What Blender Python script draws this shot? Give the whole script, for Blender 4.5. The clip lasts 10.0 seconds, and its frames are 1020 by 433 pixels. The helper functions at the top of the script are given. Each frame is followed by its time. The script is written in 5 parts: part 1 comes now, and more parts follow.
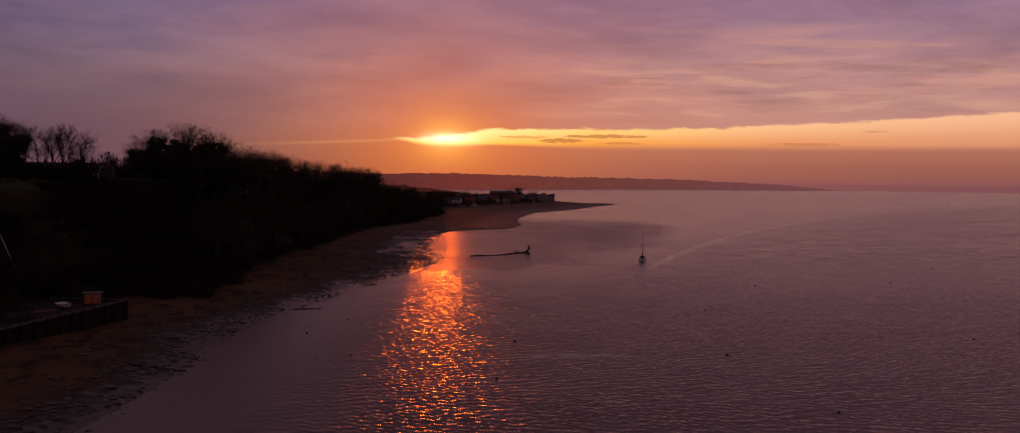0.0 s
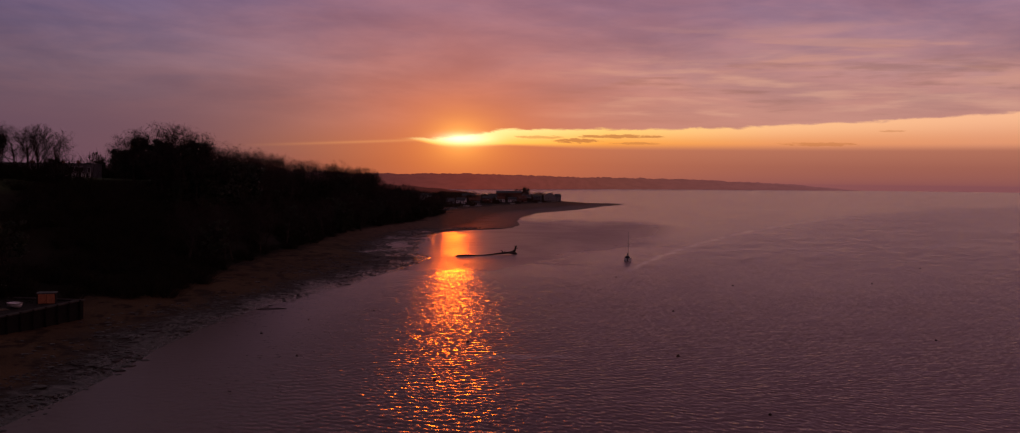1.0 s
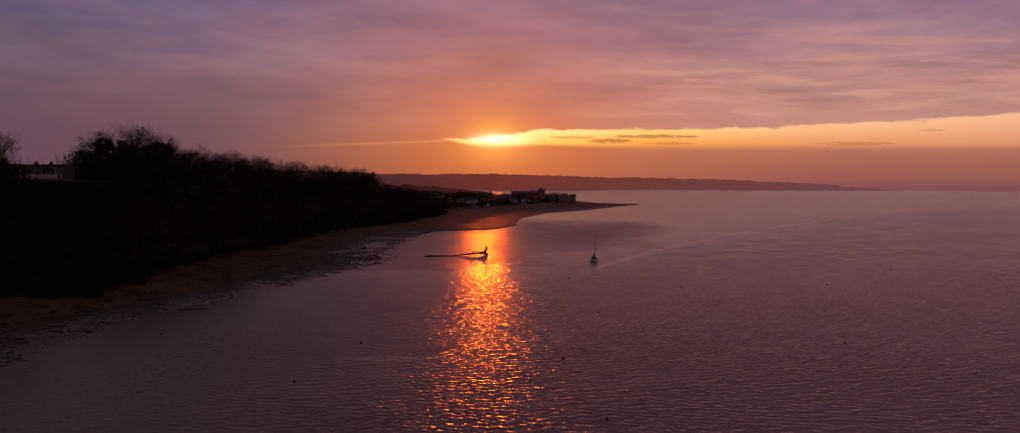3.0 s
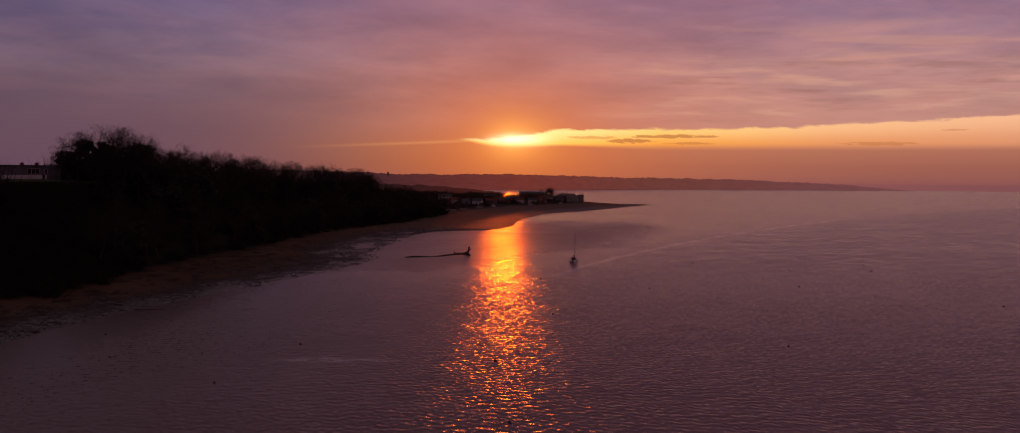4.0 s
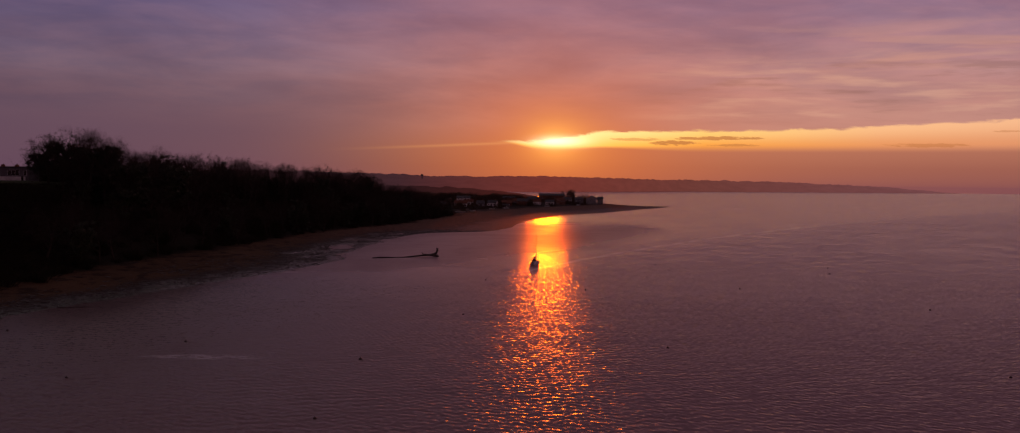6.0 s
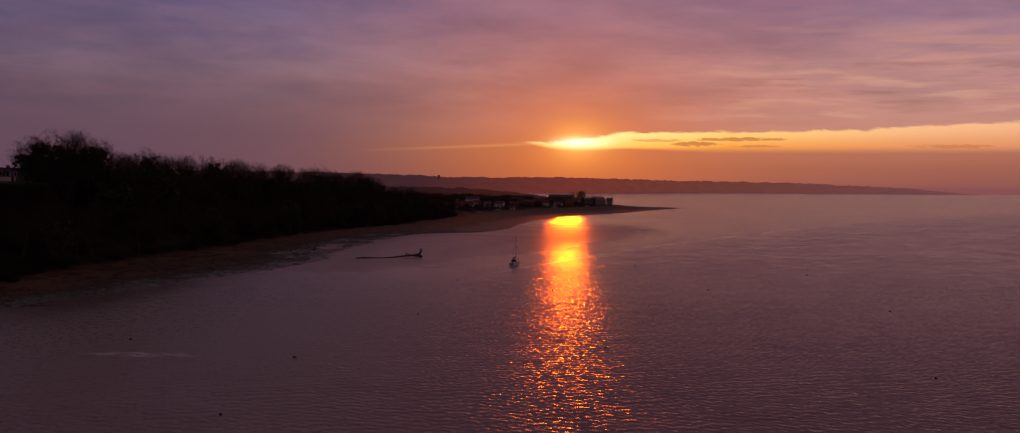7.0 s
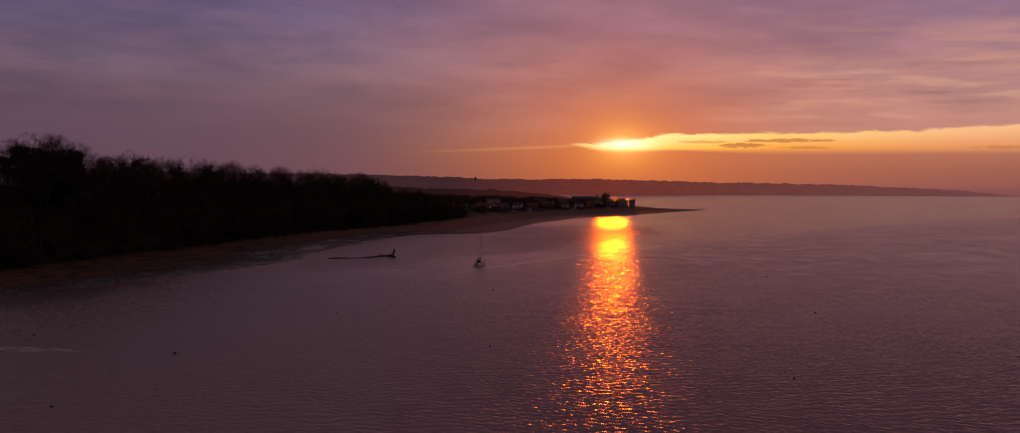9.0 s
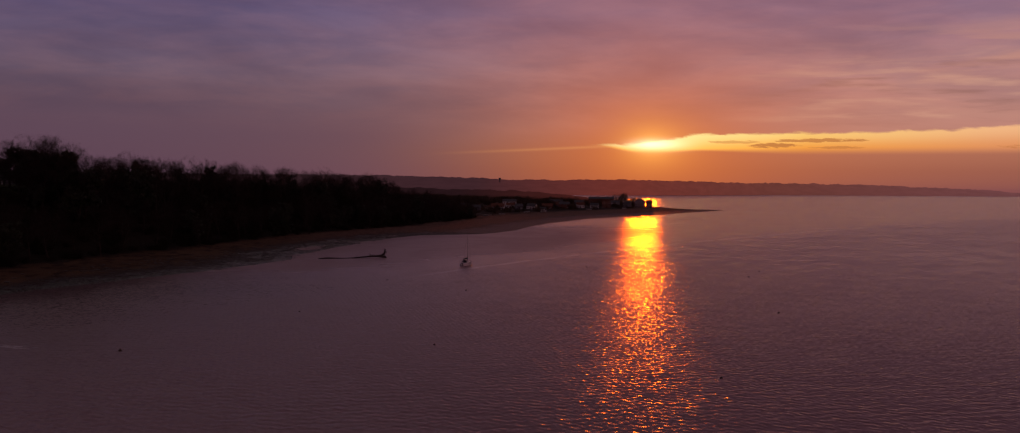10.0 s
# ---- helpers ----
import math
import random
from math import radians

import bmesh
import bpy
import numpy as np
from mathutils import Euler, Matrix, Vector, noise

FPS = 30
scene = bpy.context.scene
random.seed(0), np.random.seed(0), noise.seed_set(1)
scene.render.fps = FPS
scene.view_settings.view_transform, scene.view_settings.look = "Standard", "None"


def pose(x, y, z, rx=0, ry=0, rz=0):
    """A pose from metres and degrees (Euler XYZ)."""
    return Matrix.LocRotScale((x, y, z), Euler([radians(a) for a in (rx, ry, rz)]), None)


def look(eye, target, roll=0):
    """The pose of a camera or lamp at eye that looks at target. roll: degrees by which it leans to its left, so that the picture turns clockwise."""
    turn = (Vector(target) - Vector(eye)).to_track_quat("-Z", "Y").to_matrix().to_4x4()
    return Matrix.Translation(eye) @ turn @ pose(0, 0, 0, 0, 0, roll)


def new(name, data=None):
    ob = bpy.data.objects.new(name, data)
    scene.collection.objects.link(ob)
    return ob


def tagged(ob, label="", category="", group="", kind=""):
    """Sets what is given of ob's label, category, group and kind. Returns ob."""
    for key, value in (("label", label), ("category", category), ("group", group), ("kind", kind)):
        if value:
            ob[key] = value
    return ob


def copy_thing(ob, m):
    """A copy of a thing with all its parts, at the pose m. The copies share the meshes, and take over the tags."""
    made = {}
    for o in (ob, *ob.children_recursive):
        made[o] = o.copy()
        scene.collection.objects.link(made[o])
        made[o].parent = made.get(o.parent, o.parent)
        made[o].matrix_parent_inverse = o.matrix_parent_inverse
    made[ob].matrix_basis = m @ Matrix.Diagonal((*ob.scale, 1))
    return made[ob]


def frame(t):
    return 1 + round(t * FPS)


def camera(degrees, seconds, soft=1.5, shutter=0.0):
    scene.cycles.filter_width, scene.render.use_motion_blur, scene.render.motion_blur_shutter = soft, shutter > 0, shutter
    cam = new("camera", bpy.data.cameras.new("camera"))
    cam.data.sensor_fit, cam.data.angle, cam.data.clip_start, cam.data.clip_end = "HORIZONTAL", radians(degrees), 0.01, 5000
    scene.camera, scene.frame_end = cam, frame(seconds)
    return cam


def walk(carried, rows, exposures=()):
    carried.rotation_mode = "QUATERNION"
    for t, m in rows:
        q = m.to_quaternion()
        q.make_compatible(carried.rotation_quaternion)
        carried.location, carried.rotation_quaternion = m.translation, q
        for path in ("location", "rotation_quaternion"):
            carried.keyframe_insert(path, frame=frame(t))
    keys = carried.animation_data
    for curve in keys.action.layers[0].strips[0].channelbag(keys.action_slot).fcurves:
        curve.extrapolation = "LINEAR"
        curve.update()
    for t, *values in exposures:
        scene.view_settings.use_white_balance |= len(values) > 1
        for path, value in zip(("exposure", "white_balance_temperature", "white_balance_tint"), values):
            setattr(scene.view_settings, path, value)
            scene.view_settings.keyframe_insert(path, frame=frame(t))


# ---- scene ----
import functools

# The camera drone slides sideways over the estuary, 27 m above the water.
cam = camera(55.6, 10.0, 1.1)
PATH = [
    (0, (1.974, -0.642, 26.776), (1.936, 1.356, 26.703), 0.75),
    (0.5, (6.97, 0.126, 26.759), (6.916, 2.124, 26.686), 0.71),
    (1, (12.254, 0.88, 26.739), (12.185, 2.877, 26.666), 0.68),
    (1.5, (17.646, 1.589, 26.714), (17.559, 3.586, 26.642), 0.63),
    (2, (23.309, 2.357, 26.714), (23.204, 4.353, 26.641), 0.6),
    (2.5, (29.052, 3.124, 26.737), (28.93, 5.118, 26.664), 0.57),
    (4, (48.217, 5.513, 27.2), (48.039, 7.503, 27.127), 0.58),
    (4.5, (54.768, 5.985, 27.26), (54.567, 7.974, 27.187), 0.6),
    (5, (61.591, 6.252, 27.308), (61.367, 8.238, 27.236), 0.6),
    (5.5, (68.429, 6.434, 27.345), (68.184, 8.418, 27.274), 0.62),
    (7, (89.312, 7.184, 27.48), (89.004, 9.159, 27.412), 0.67),
    (7.5, (96.01, 7.69, 27.495), (95.678, 9.661, 27.427), 0.68),
    (8, (102.79, 8.303, 27.5), (102.436, 10.27, 27.434), 0.68),
    (8.5, (109.528, 9.062, 27.508), (109.15, 11.025, 27.442), 0.66),
    (9, (116.376, 9.908, 27.517), (115.976, 11.866, 27.452), 0.62),
    (9.5, (123.438, 10.851, 27.524), (123.009, 12.804, 27.46), 0.58),
    (10, (130.948, 11.863, 27.531), (130.489, 13.809, 27.467), 0.53),
]
walk(cam, [(t, look(eye, target, roll)) for t, eye, target, roll in PATH], [(0.0, 0.03), (5.0, 0.0), (9.5, -0.03), (10.0, -0.14)])

# ---- light: a low sun in a slot under a broken cloud deck ----
SUN_AZ, SUN_EL = -5.0, 2.45          # degrees; azimuth from +y towards +x
SUN_COLOUR, SUN_POWER, SUN_SIZE = (1.0, 0.115, 0.0), 0.3, 1.7

sun_way = Vector((math.sin(radians(SUN_AZ - 0.5)) * math.cos(radians(SUN_EL)), math.cos(radians(SUN_AZ - 0.5)) * math.cos(radians(SUN_EL)), math.sin(radians(SUN_EL))))
sun = new("sun", bpy.data.lights.new("sun", "SUN"))
sun.data.energy, sun.data.color, sun.data.angle = SUN_POWER, SUN_COLOUR, radians(SUN_SIZE)
sun.matrix_world = look(sun_way * 1000, (0, 0, 0))


def lin(code, k=1.0):
    """An sRGB hex code as linear RGBA."""
    c = [int(code[i:i + 2], 16) / 255 for i in (0, 2, 4)]
    return tuple(k * (v / 12.92 if v <= 0.04045 else ((v + 0.055) / 1.055) ** 2.4) for v in c) + (1,)


class Nodes:
    """Short hand for wiring a node tree."""

    def __init__(self, tree):
        self.tree = tree
        tree.nodes.clear()

    def put(self, kind, **values):
        n = self.tree.nodes.new(kind)
        for key, v in values.items():
            setattr(n, key, v)
        return n

    def join(self, a, b):
        self.tree.links.new(a, b)

    def feed(self, socket, v):
        if isinstance(v, bpy.types.NodeSocket):
            self.join(v, socket)
        else:
            socket.default_value = v

    def m(self, op, a, b=0.0, c=0.0, clamp=False):
        n = self.put("ShaderNodeMath", operation=op, use_clamp=clamp)
        for s, v in zip(n.inputs, (a, b, c)):
            self.feed(s, v)
        return n.outputs[0]

    def step(self, v, a, b, lo=0.0, hi=1.0, kind="SMOOTHSTEP"):
        n = self.put("ShaderNodeMapRange", interpolation_type=kind)
        for s, x in zip(n.inputs, (v, a, b, lo, hi)):
            self.feed(s, x)
        return n.outputs[0]

    def mix(self, f, a, b, blend="MIX"):
        n = self.put("ShaderNodeMix", data_type="RGBA", blend_type=blend, clamp_factor=True)
        for s, v in zip((n.inputs[0], n.inputs[6], n.inputs[7]), (f, a, b)):
            self.feed(s, v)
        return n.outputs[2]

    def ramp(self, f, *stops):
        n = self.put("ShaderNodeValToRGB")
        while len(n.color_ramp.elements) < len(stops):
            n.color_ramp.elements.new(0.5)
        for e, (p, c) in zip(n.color_ramp.elements, stops):
            e.position, e.color = p, c
        self.feed(n.inputs[0], f)
        return n.outputs[0]

    def noise(self, at, scale=1.0, detail=4.0, rough=0.55, warp=0.0):
        n = self.put("ShaderNodeTexNoise")
        self.feed(n.inputs["Vector"], at)
        n.inputs["Scale"].default_value, n.inputs["Detail"].default_value = scale, detail
        n.inputs["Roughness"].default_value, n.inputs["Distortion"].default_value = rough, warp
        return n.outputs[0]

    def vec(self, x, y, z=0.0):
        n = self.put("ShaderNodeCombineXYZ")
        for s, v in zip(n.inputs, (x, y, z)):
            self.feed(s, v)
        return n.outputs[0]

    def split(self, v):
        n = self.put("ShaderNodeSeparateXYZ")
        self.join(v, n.inputs[0])
        return n.outputs

    def place(self, x=1, y=1, z=1, turn=0.0):
        """Object coordinates, scaled and turned about z."""
        n = self.put("ShaderNodeMapping")
        n.inputs["Scale"].default_value, n.inputs["Rotation"].default_value = (x, y, z), (0, 0, radians(turn))
        self.join(self.put("ShaderNodeTexCoord").outputs["Object"], n.inputs["Vector"])
        return n.outputs[0]


def build_sky():
    world = bpy.data.worlds.new("sunset_sky")
    scene.world = world
    world.use_nodes = True
    n = Nodes(world.node_tree)
    way = n.put("ShaderNodeTexCoord").outputs["Generated"]
    x, y, z = n.split(way)
    az = n.m("MULTIPLY", n.m("ARCTAN2", x, y), 57.29578)
    el = n.m("MULTIPLY", n.m("ARCSINE", z), 57.29578)
    up = n.m("MAXIMUM", el, 0.0)
    # soft shading of the cloud deck
    puffs = n.noise(n.vec(n.m("MULTIPLY", az, 0.085), n.m("MULTIPLY_ADD", az, 0.02, n.m("MULTIPLY", el, 0.34)), 2.2), 1.0, 7, 0.56, 0.4)
    streaks = n.noise(n.vec(n.m("MULTIPLY", az, 0.075), n.m("MULTIPLY_ADD", az, 0.03, n.m("MULTIPLY", el, 0.42))), 1.0, 4, 0.5, 0.5)
    wisps = n.noise(n.vec(n.m("MULTIPLY", az, 0.5), n.m("MULTIPLY", el, 2.2)), 1.0, 6, 0.62, 0.4)
    # the deck's colour with height
    base = n.ramp(n.m("SQRT", n.m("DIVIDE", up, 90.0)),
                  (0.0, lin("784850")), (0.105, lin("925850")), (0.15, lin("a66858")), (0.2, lin("b07872")), (0.26, lin("a2767c")),
                  (0.333, lin("886880")), (0.4, lin("7c5266")), (0.5, lin("6e4c5a")), (0.75, lin("544250")), (1.0, lin("3c3040")))
    # above 10 degrees, out of view, the left is raised to brighten the water
    side = n.m("MULTIPLY", n.step(az, -42.0, 14.0, n.m("ADD", n.step(el, 4.0, 9.0, 0.46, 0.58), n.step(el, 10.0, 20.0, 0.0, 0.75)), n.step(el, 10.0, 20.0, 1.2, 1.1)), n.step(n.m("ABSOLUTE", az), 40.0, 140.0, 1.0, 0.75))
    side = n.m("MULTIPLY", side, n.step(n.m("MULTIPLY_ADD", n.m("SUBTRACT", puffs, 0.5), n.step(el, 2.2, 4.0), 0.5), 0.3, 0.7, 0.84, 1.14))
    side = n.m("MULTIPLY", side, n.step(n.m("MULTIPLY_ADD", n.m("SUBTRACT", streaks, 0.5), n.step(el, 2.5, 4.0), 0.5), 0.3, 0.7, 0.9, 1.1))
    colour = n.mix(1.0, base, n.vec(side, side, n.m("POWER", side, 0.72)), "MULTIPLY")
    colour = n.mix(1.0, colour, n.mix(n.m("MULTIPLY", n.m("MULTIPLY", n.step(az, -8.0, -26.0), n.step(az, -110.0, -60.0)), n.step(el, 11.0, 18.0, 1.0, 0.0)), (1, 1, 1, 1), (0.8, 1.0, 1.15, 1)), "MULTIPLY")
    colour = n.mix(n.m("MULTIPLY", n.m("MULTIPLY", n.step(az, -8.0, -24.0, 0.0, 0.9), n.step(az, -110.0, -60.0)), n.step(el, 7.0, 2.5)), colour, lin("60485e"))
    # unseen sky above the view over the land, greyed to tone its reflection in the water
    colour = n.mix(1.0, colour, n.mix(n.m("MULTIPLY", n.m("MULTIPLY", n.step(az, -4.0, -28.0), n.step(az, -110.0, -60.0)), n.step(el, 10.0, 17.0)), (1, 1, 1, 1), (0.93, 1.4, 1.16, 1)), "MULTIPLY")
    # lumpy undersides: grey-mauve hollows, rosy crests
    lumps = n.noise(n.vec(n.m("MULTIPLY", az, 0.15), n.m("MULTIPLY_ADD", az, -0.02, n.m("MULTIPLY", el, 0.7)), 5.1), 1.0, 7, 0.6, 0.35)
    colour = n.mix(n.step(el, 2.6, 5.0, 0.0, 0.6), colour, n.mix(1.0, colour, n.mix(n.step(lumps, 0.34, 0.66), (0.8, 0.88, 0.98, 1), (1.18, 1.1, 1.04, 1)), "MULTIPLY"))
    bands = n.noise(n.vec(n.m("MULTIPLY", az, 0.09), n.m("MULTIPLY_ADD", az, 0.02, n.m("MULTIPLY", el, 0.95)), 1.3), 1.0, 5, 0.55, 0.5)
    # pale wisps on the north side of the sun
    pale = n.m("MULTIPLY", n.step(bands, 0.5, 0.68), n.m("MULTIPLY", n.step(az, -6.0, 14.0), n.m("MULTIPLY", n.step(el, 3.6, 4.6), n.step(el, 10.5, 6.0))))
    colour = n.mix(n.m("MULTIPLY", pale, 0.6), colour, lin("d49a86"))
    # bright torn wisps and greyer bars under the deck
    torn = n.noise(n.vec(n.m("MULTIPLY", az, 0.17), n.m("MULTIPLY_ADD", az, 0.015, n.m("MULTIPLY", el, 1.5)), 8.4), 1.0, 6, 0.52, 0.2)
    belt = n.m("MULTIPLY", n.m("MULTIPLY", n.step(az, -3.0, 6.0), n.step(az, 60.0, 34.0)), n.m("MULTIPLY", n.step(el, 3.3, 4.0), n.step(el, 8.5, 6.0)))
    tan = n.m("MULTIPLY", n.m("MULTIPLY", n.step(az, -4.0, 10.0), n.step(az, 70.0, 35.0)), n.step(el, 9.0, 3.2))
    colour = n.mix(n.m("MULTIPLY", tan, n.m("MULTIPLY", n.step(el, 1.8, 3.2), n.step(bands, 0.3, 0.65, 0.25, 0.6))), colour, lin("cc958a"))
    colour = n.mix(n.m("MULTIPLY", belt, n.step(torn, 0.46, 0.3, 0.0, 0.45)), colour, lin("8a625e"))
    colour = n.mix(n.m("MULTIPLY", belt, n.step(torn, 0.5, 0.72, 0.0, 0.5)), colour, lin("e0ab94"))
    # warm glow round the sun
    dx, dy = n.m("SUBTRACT", az, SUN_AZ), n.m("SUBTRACT", el, SUN_EL)
    near = n.m("SQRT", n.m("ADD", n.m("POWER", n.m("MULTIPLY", dx, n.step(dx, -4.0, 4.0, 0.74, 0.62)), 2.0), n.m("POWER", dy, 2.0)))
    wide = n.m("MULTIPLY", n.m("EXPONENT", n.m("DIVIDE", near, -3.7)), 0.92)
    colour = n.mix(wide, colour, (0.74, 0.115, 0.026, 1))
    tight = n.m("EXPONENT", n.m("DIVIDE", near, -0.75))
    colour = n.mix(n.m("MULTIPLY", tight, 0.9), colour, (1.6, 0.75, 0.16, 1))
    # the clear slot between the haze bank and the deck
    edge = n.m("MULTIPLY_ADD", n.m("SUBTRACT", wisps, 0.5), 0.6, el)
    top = n.m("ADD", n.step(az, -7.6, -1.0, 2.42, 3.12), n.step(az, 4.0, 32.0, 0.0, 0.9))
    foot = n.m("SUBTRACT", n.step(az, -8.5, -5.6, 2.42, 2.03), n.step(az, -4.6, -2.0, 0.0, -0.12))
    slot = n.m("MULTIPLY", n.step(el, n.m("SUBTRACT", foot, n.step(az, -3.0, 4.0, 0.08, 0.3)), n.m("ADD", foot, n.step(az, -3.0, 4.0, 0.12, 0.22))), n.step(edge, n.m("ADD", top, 0.07), n.m("SUBTRACT", top, 0.12)))
    slot = n.m("MULTIPLY", n.m("MULTIPLY", slot, n.step(az, -9.2, -6.2)), n.step(az, 85.0, 45.0))
    rise = n.step(el, foot, top)
    along = n.step(az, -3.0, 24.0, kind="LINEAR")
    lower = n.ramp(along, (0.0, (1.3, 0.62, 0.11, 1)), (0.25, (0.98, 0.36, 0.06, 1)), (0.6, (0.84, 0.31, 0.12, 1)), (1.0, (0.76, 0.3, 0.16, 1)))
    upper = n.ramp(along, (0.0, (1.15, 0.92, 0.36, 1)), (0.25, (1.05, 0.64, 0.19, 1)), (0.6, (1.0, 0.53, 0.26, 1)), (1.0, (0.97, 0.5, 0.29, 1)))
    colour = n.mix(slot, colour, n.mix(rise, lower, upper))
    # dark shreds of cloud in the slot
    fray = n.noise(n.vec(n.m("MULTIPLY", az, 1.1), n.m("MULTIPLY_ADD", az, 0.5, n.m("MULTIPLY", el, 6.0)), 3.7), 1.0, 5, 0.62, 0.5)
    for at, up_at, half, thick, dark in ((-0.4, 2.62, 1.5, 0.10, 0.5), (2.0, 2.42, 1.4, 0.15, 0.85), (4.2, 2.7, 2.4, 0.12, 0.8), (5.4, 2.3, 1.4, 0.07, 0.6), (15.8, 2.28, 2.2, 0.13, 0.5), (19.5, 3.0, 0.7, 0.06, 0.4)):
        lens = n.m("ADD", n.m("POWER", n.m("DIVIDE", n.m("SUBTRACT", az, at), half), 2.0), n.m("POWER", n.m("DIVIDE", n.m("SUBTRACT", el, up_at), thick), 2.0))
        shred = n.step(n.m("ADD", lens, n.m("MULTIPLY_ADD", fray, 4.0, -2.0)), 1.1, 0.5)
        colour = n.mix(n.m("MULTIPLY", shred, dark), colour, (0.5, 0.165, 0.055, 1))
    # the thin tail of the slot
    tail = n.m("SUBTRACT", el, n.m("MULTIPLY_ADD", n.m("ADD", az, 7.5), 0.05, 2.36))
    tail = n.m("MULTIPLY", n.m("EXPONENT", n.m("MULTIPLY", n.m("POWER", tail, 2.0), -160.0)), n.m("MULTIPLY", n.step(az, -19.0, -9.0), n.step(az, -5.5, -8.0)))
    colour = n.mix(n.m("MULTIPLY", tail, 0.3), colour, (0.9, 0.38, 0.14, 1))
    # the veiled sun itself
    core = n.m("ADD", n.m("POWER", n.m("DIVIDE", dx, n.step(dx, -0.3, 0.3, 1.25, 1.9)), 2.0), n.m("POWER", n.m("DIVIDE", dy, 0.34), 2.0))
    core = n.m("EXPONENT", n.m("MULTIPLY", core, -1.3))
    colour = n.mix(1.0, colour, n.mix(core, (0, 0, 0, 1), (0.7, 0.75, 0.6, 1)), "ADD")
    clear = n.put("ShaderNodeTexSky", sky_type="NISHITA", sun_disc=False)
    clear.sun_elevation, clear.sun_rotation = radians(SUN_EL), radians(SUN_AZ)
    dim = n.mix(1.0, clear.outputs[0], (0.05, 0.05, 0.05, 1), "MULTIPLY")
    colour = n.mix(0.06, colour, dim)
    back = n.put("ShaderNodeBackground")
    n.join(colour, back.inputs["Color"])
    back.inputs["Strength"].default_value = 1.0
    n.join(back.outputs[0], n.put("ShaderNodeOutputWorld").inputs["Surface"])


build_sky()


# ---- materials ----
def surface(name, dark, light, scale=1.0, rough=0.85, bump=0.02, metal=0.0, fine=9.0, spread=(0.3, 0.7), sheen=None):
    """A two-scale mottled surface: broad patches, fine grain and relief; rough may be a pair."""
    mat = bpy.data.materials.new(name)
    mat.use_nodes = True
    n = Nodes(mat.node_tree)
    at = n.place()
    broad, grain = n.noise(at, scale, 4), n.noise(at, scale * fine, 5, 0.65)
    f = n.m("ADD", n.m("MULTIPLY", broad, 0.6), n.m("MULTIPLY", grain, 0.4))
    tint = n.put("ShaderNodeObjectInfo").outputs["Random"]
    f = n.m("ADD", n.step(f, spread[0], spread[1]), n.m("MULTIPLY_ADD", tint, 0.24, -0.12), clamp=True)
    p = n.put("ShaderNodeBsdfPrincipled")
    n.join(n.mix(f, (*dark, 1), (*light, 1)), p.inputs["Base Color"])
    lo, hi = rough if isinstance(rough, tuple) else (rough - 0.06, min(1, rough + 0.06))
    n.join(n.step(grain, 0.3, 0.7, lo, hi), p.inputs["Roughness"])
    p.inputs["Metallic"].default_value = metal
    if hi > 0.84:
        p.inputs["Specular IOR Level"].default_value = 0.15
    if bump:
        b = n.put("ShaderNodeBump")
        b.inputs["Strength"].default_value, b.inputs["Distance"].default_value = 1.0, bump
        n.join(grain, b.inputs["Height"])
        n.join(b.outputs[0], p.inputs["Normal"])
    n.join(p.outputs[0], n.put("ShaderNodeOutputMaterial").inputs["Surface"])
    return mat


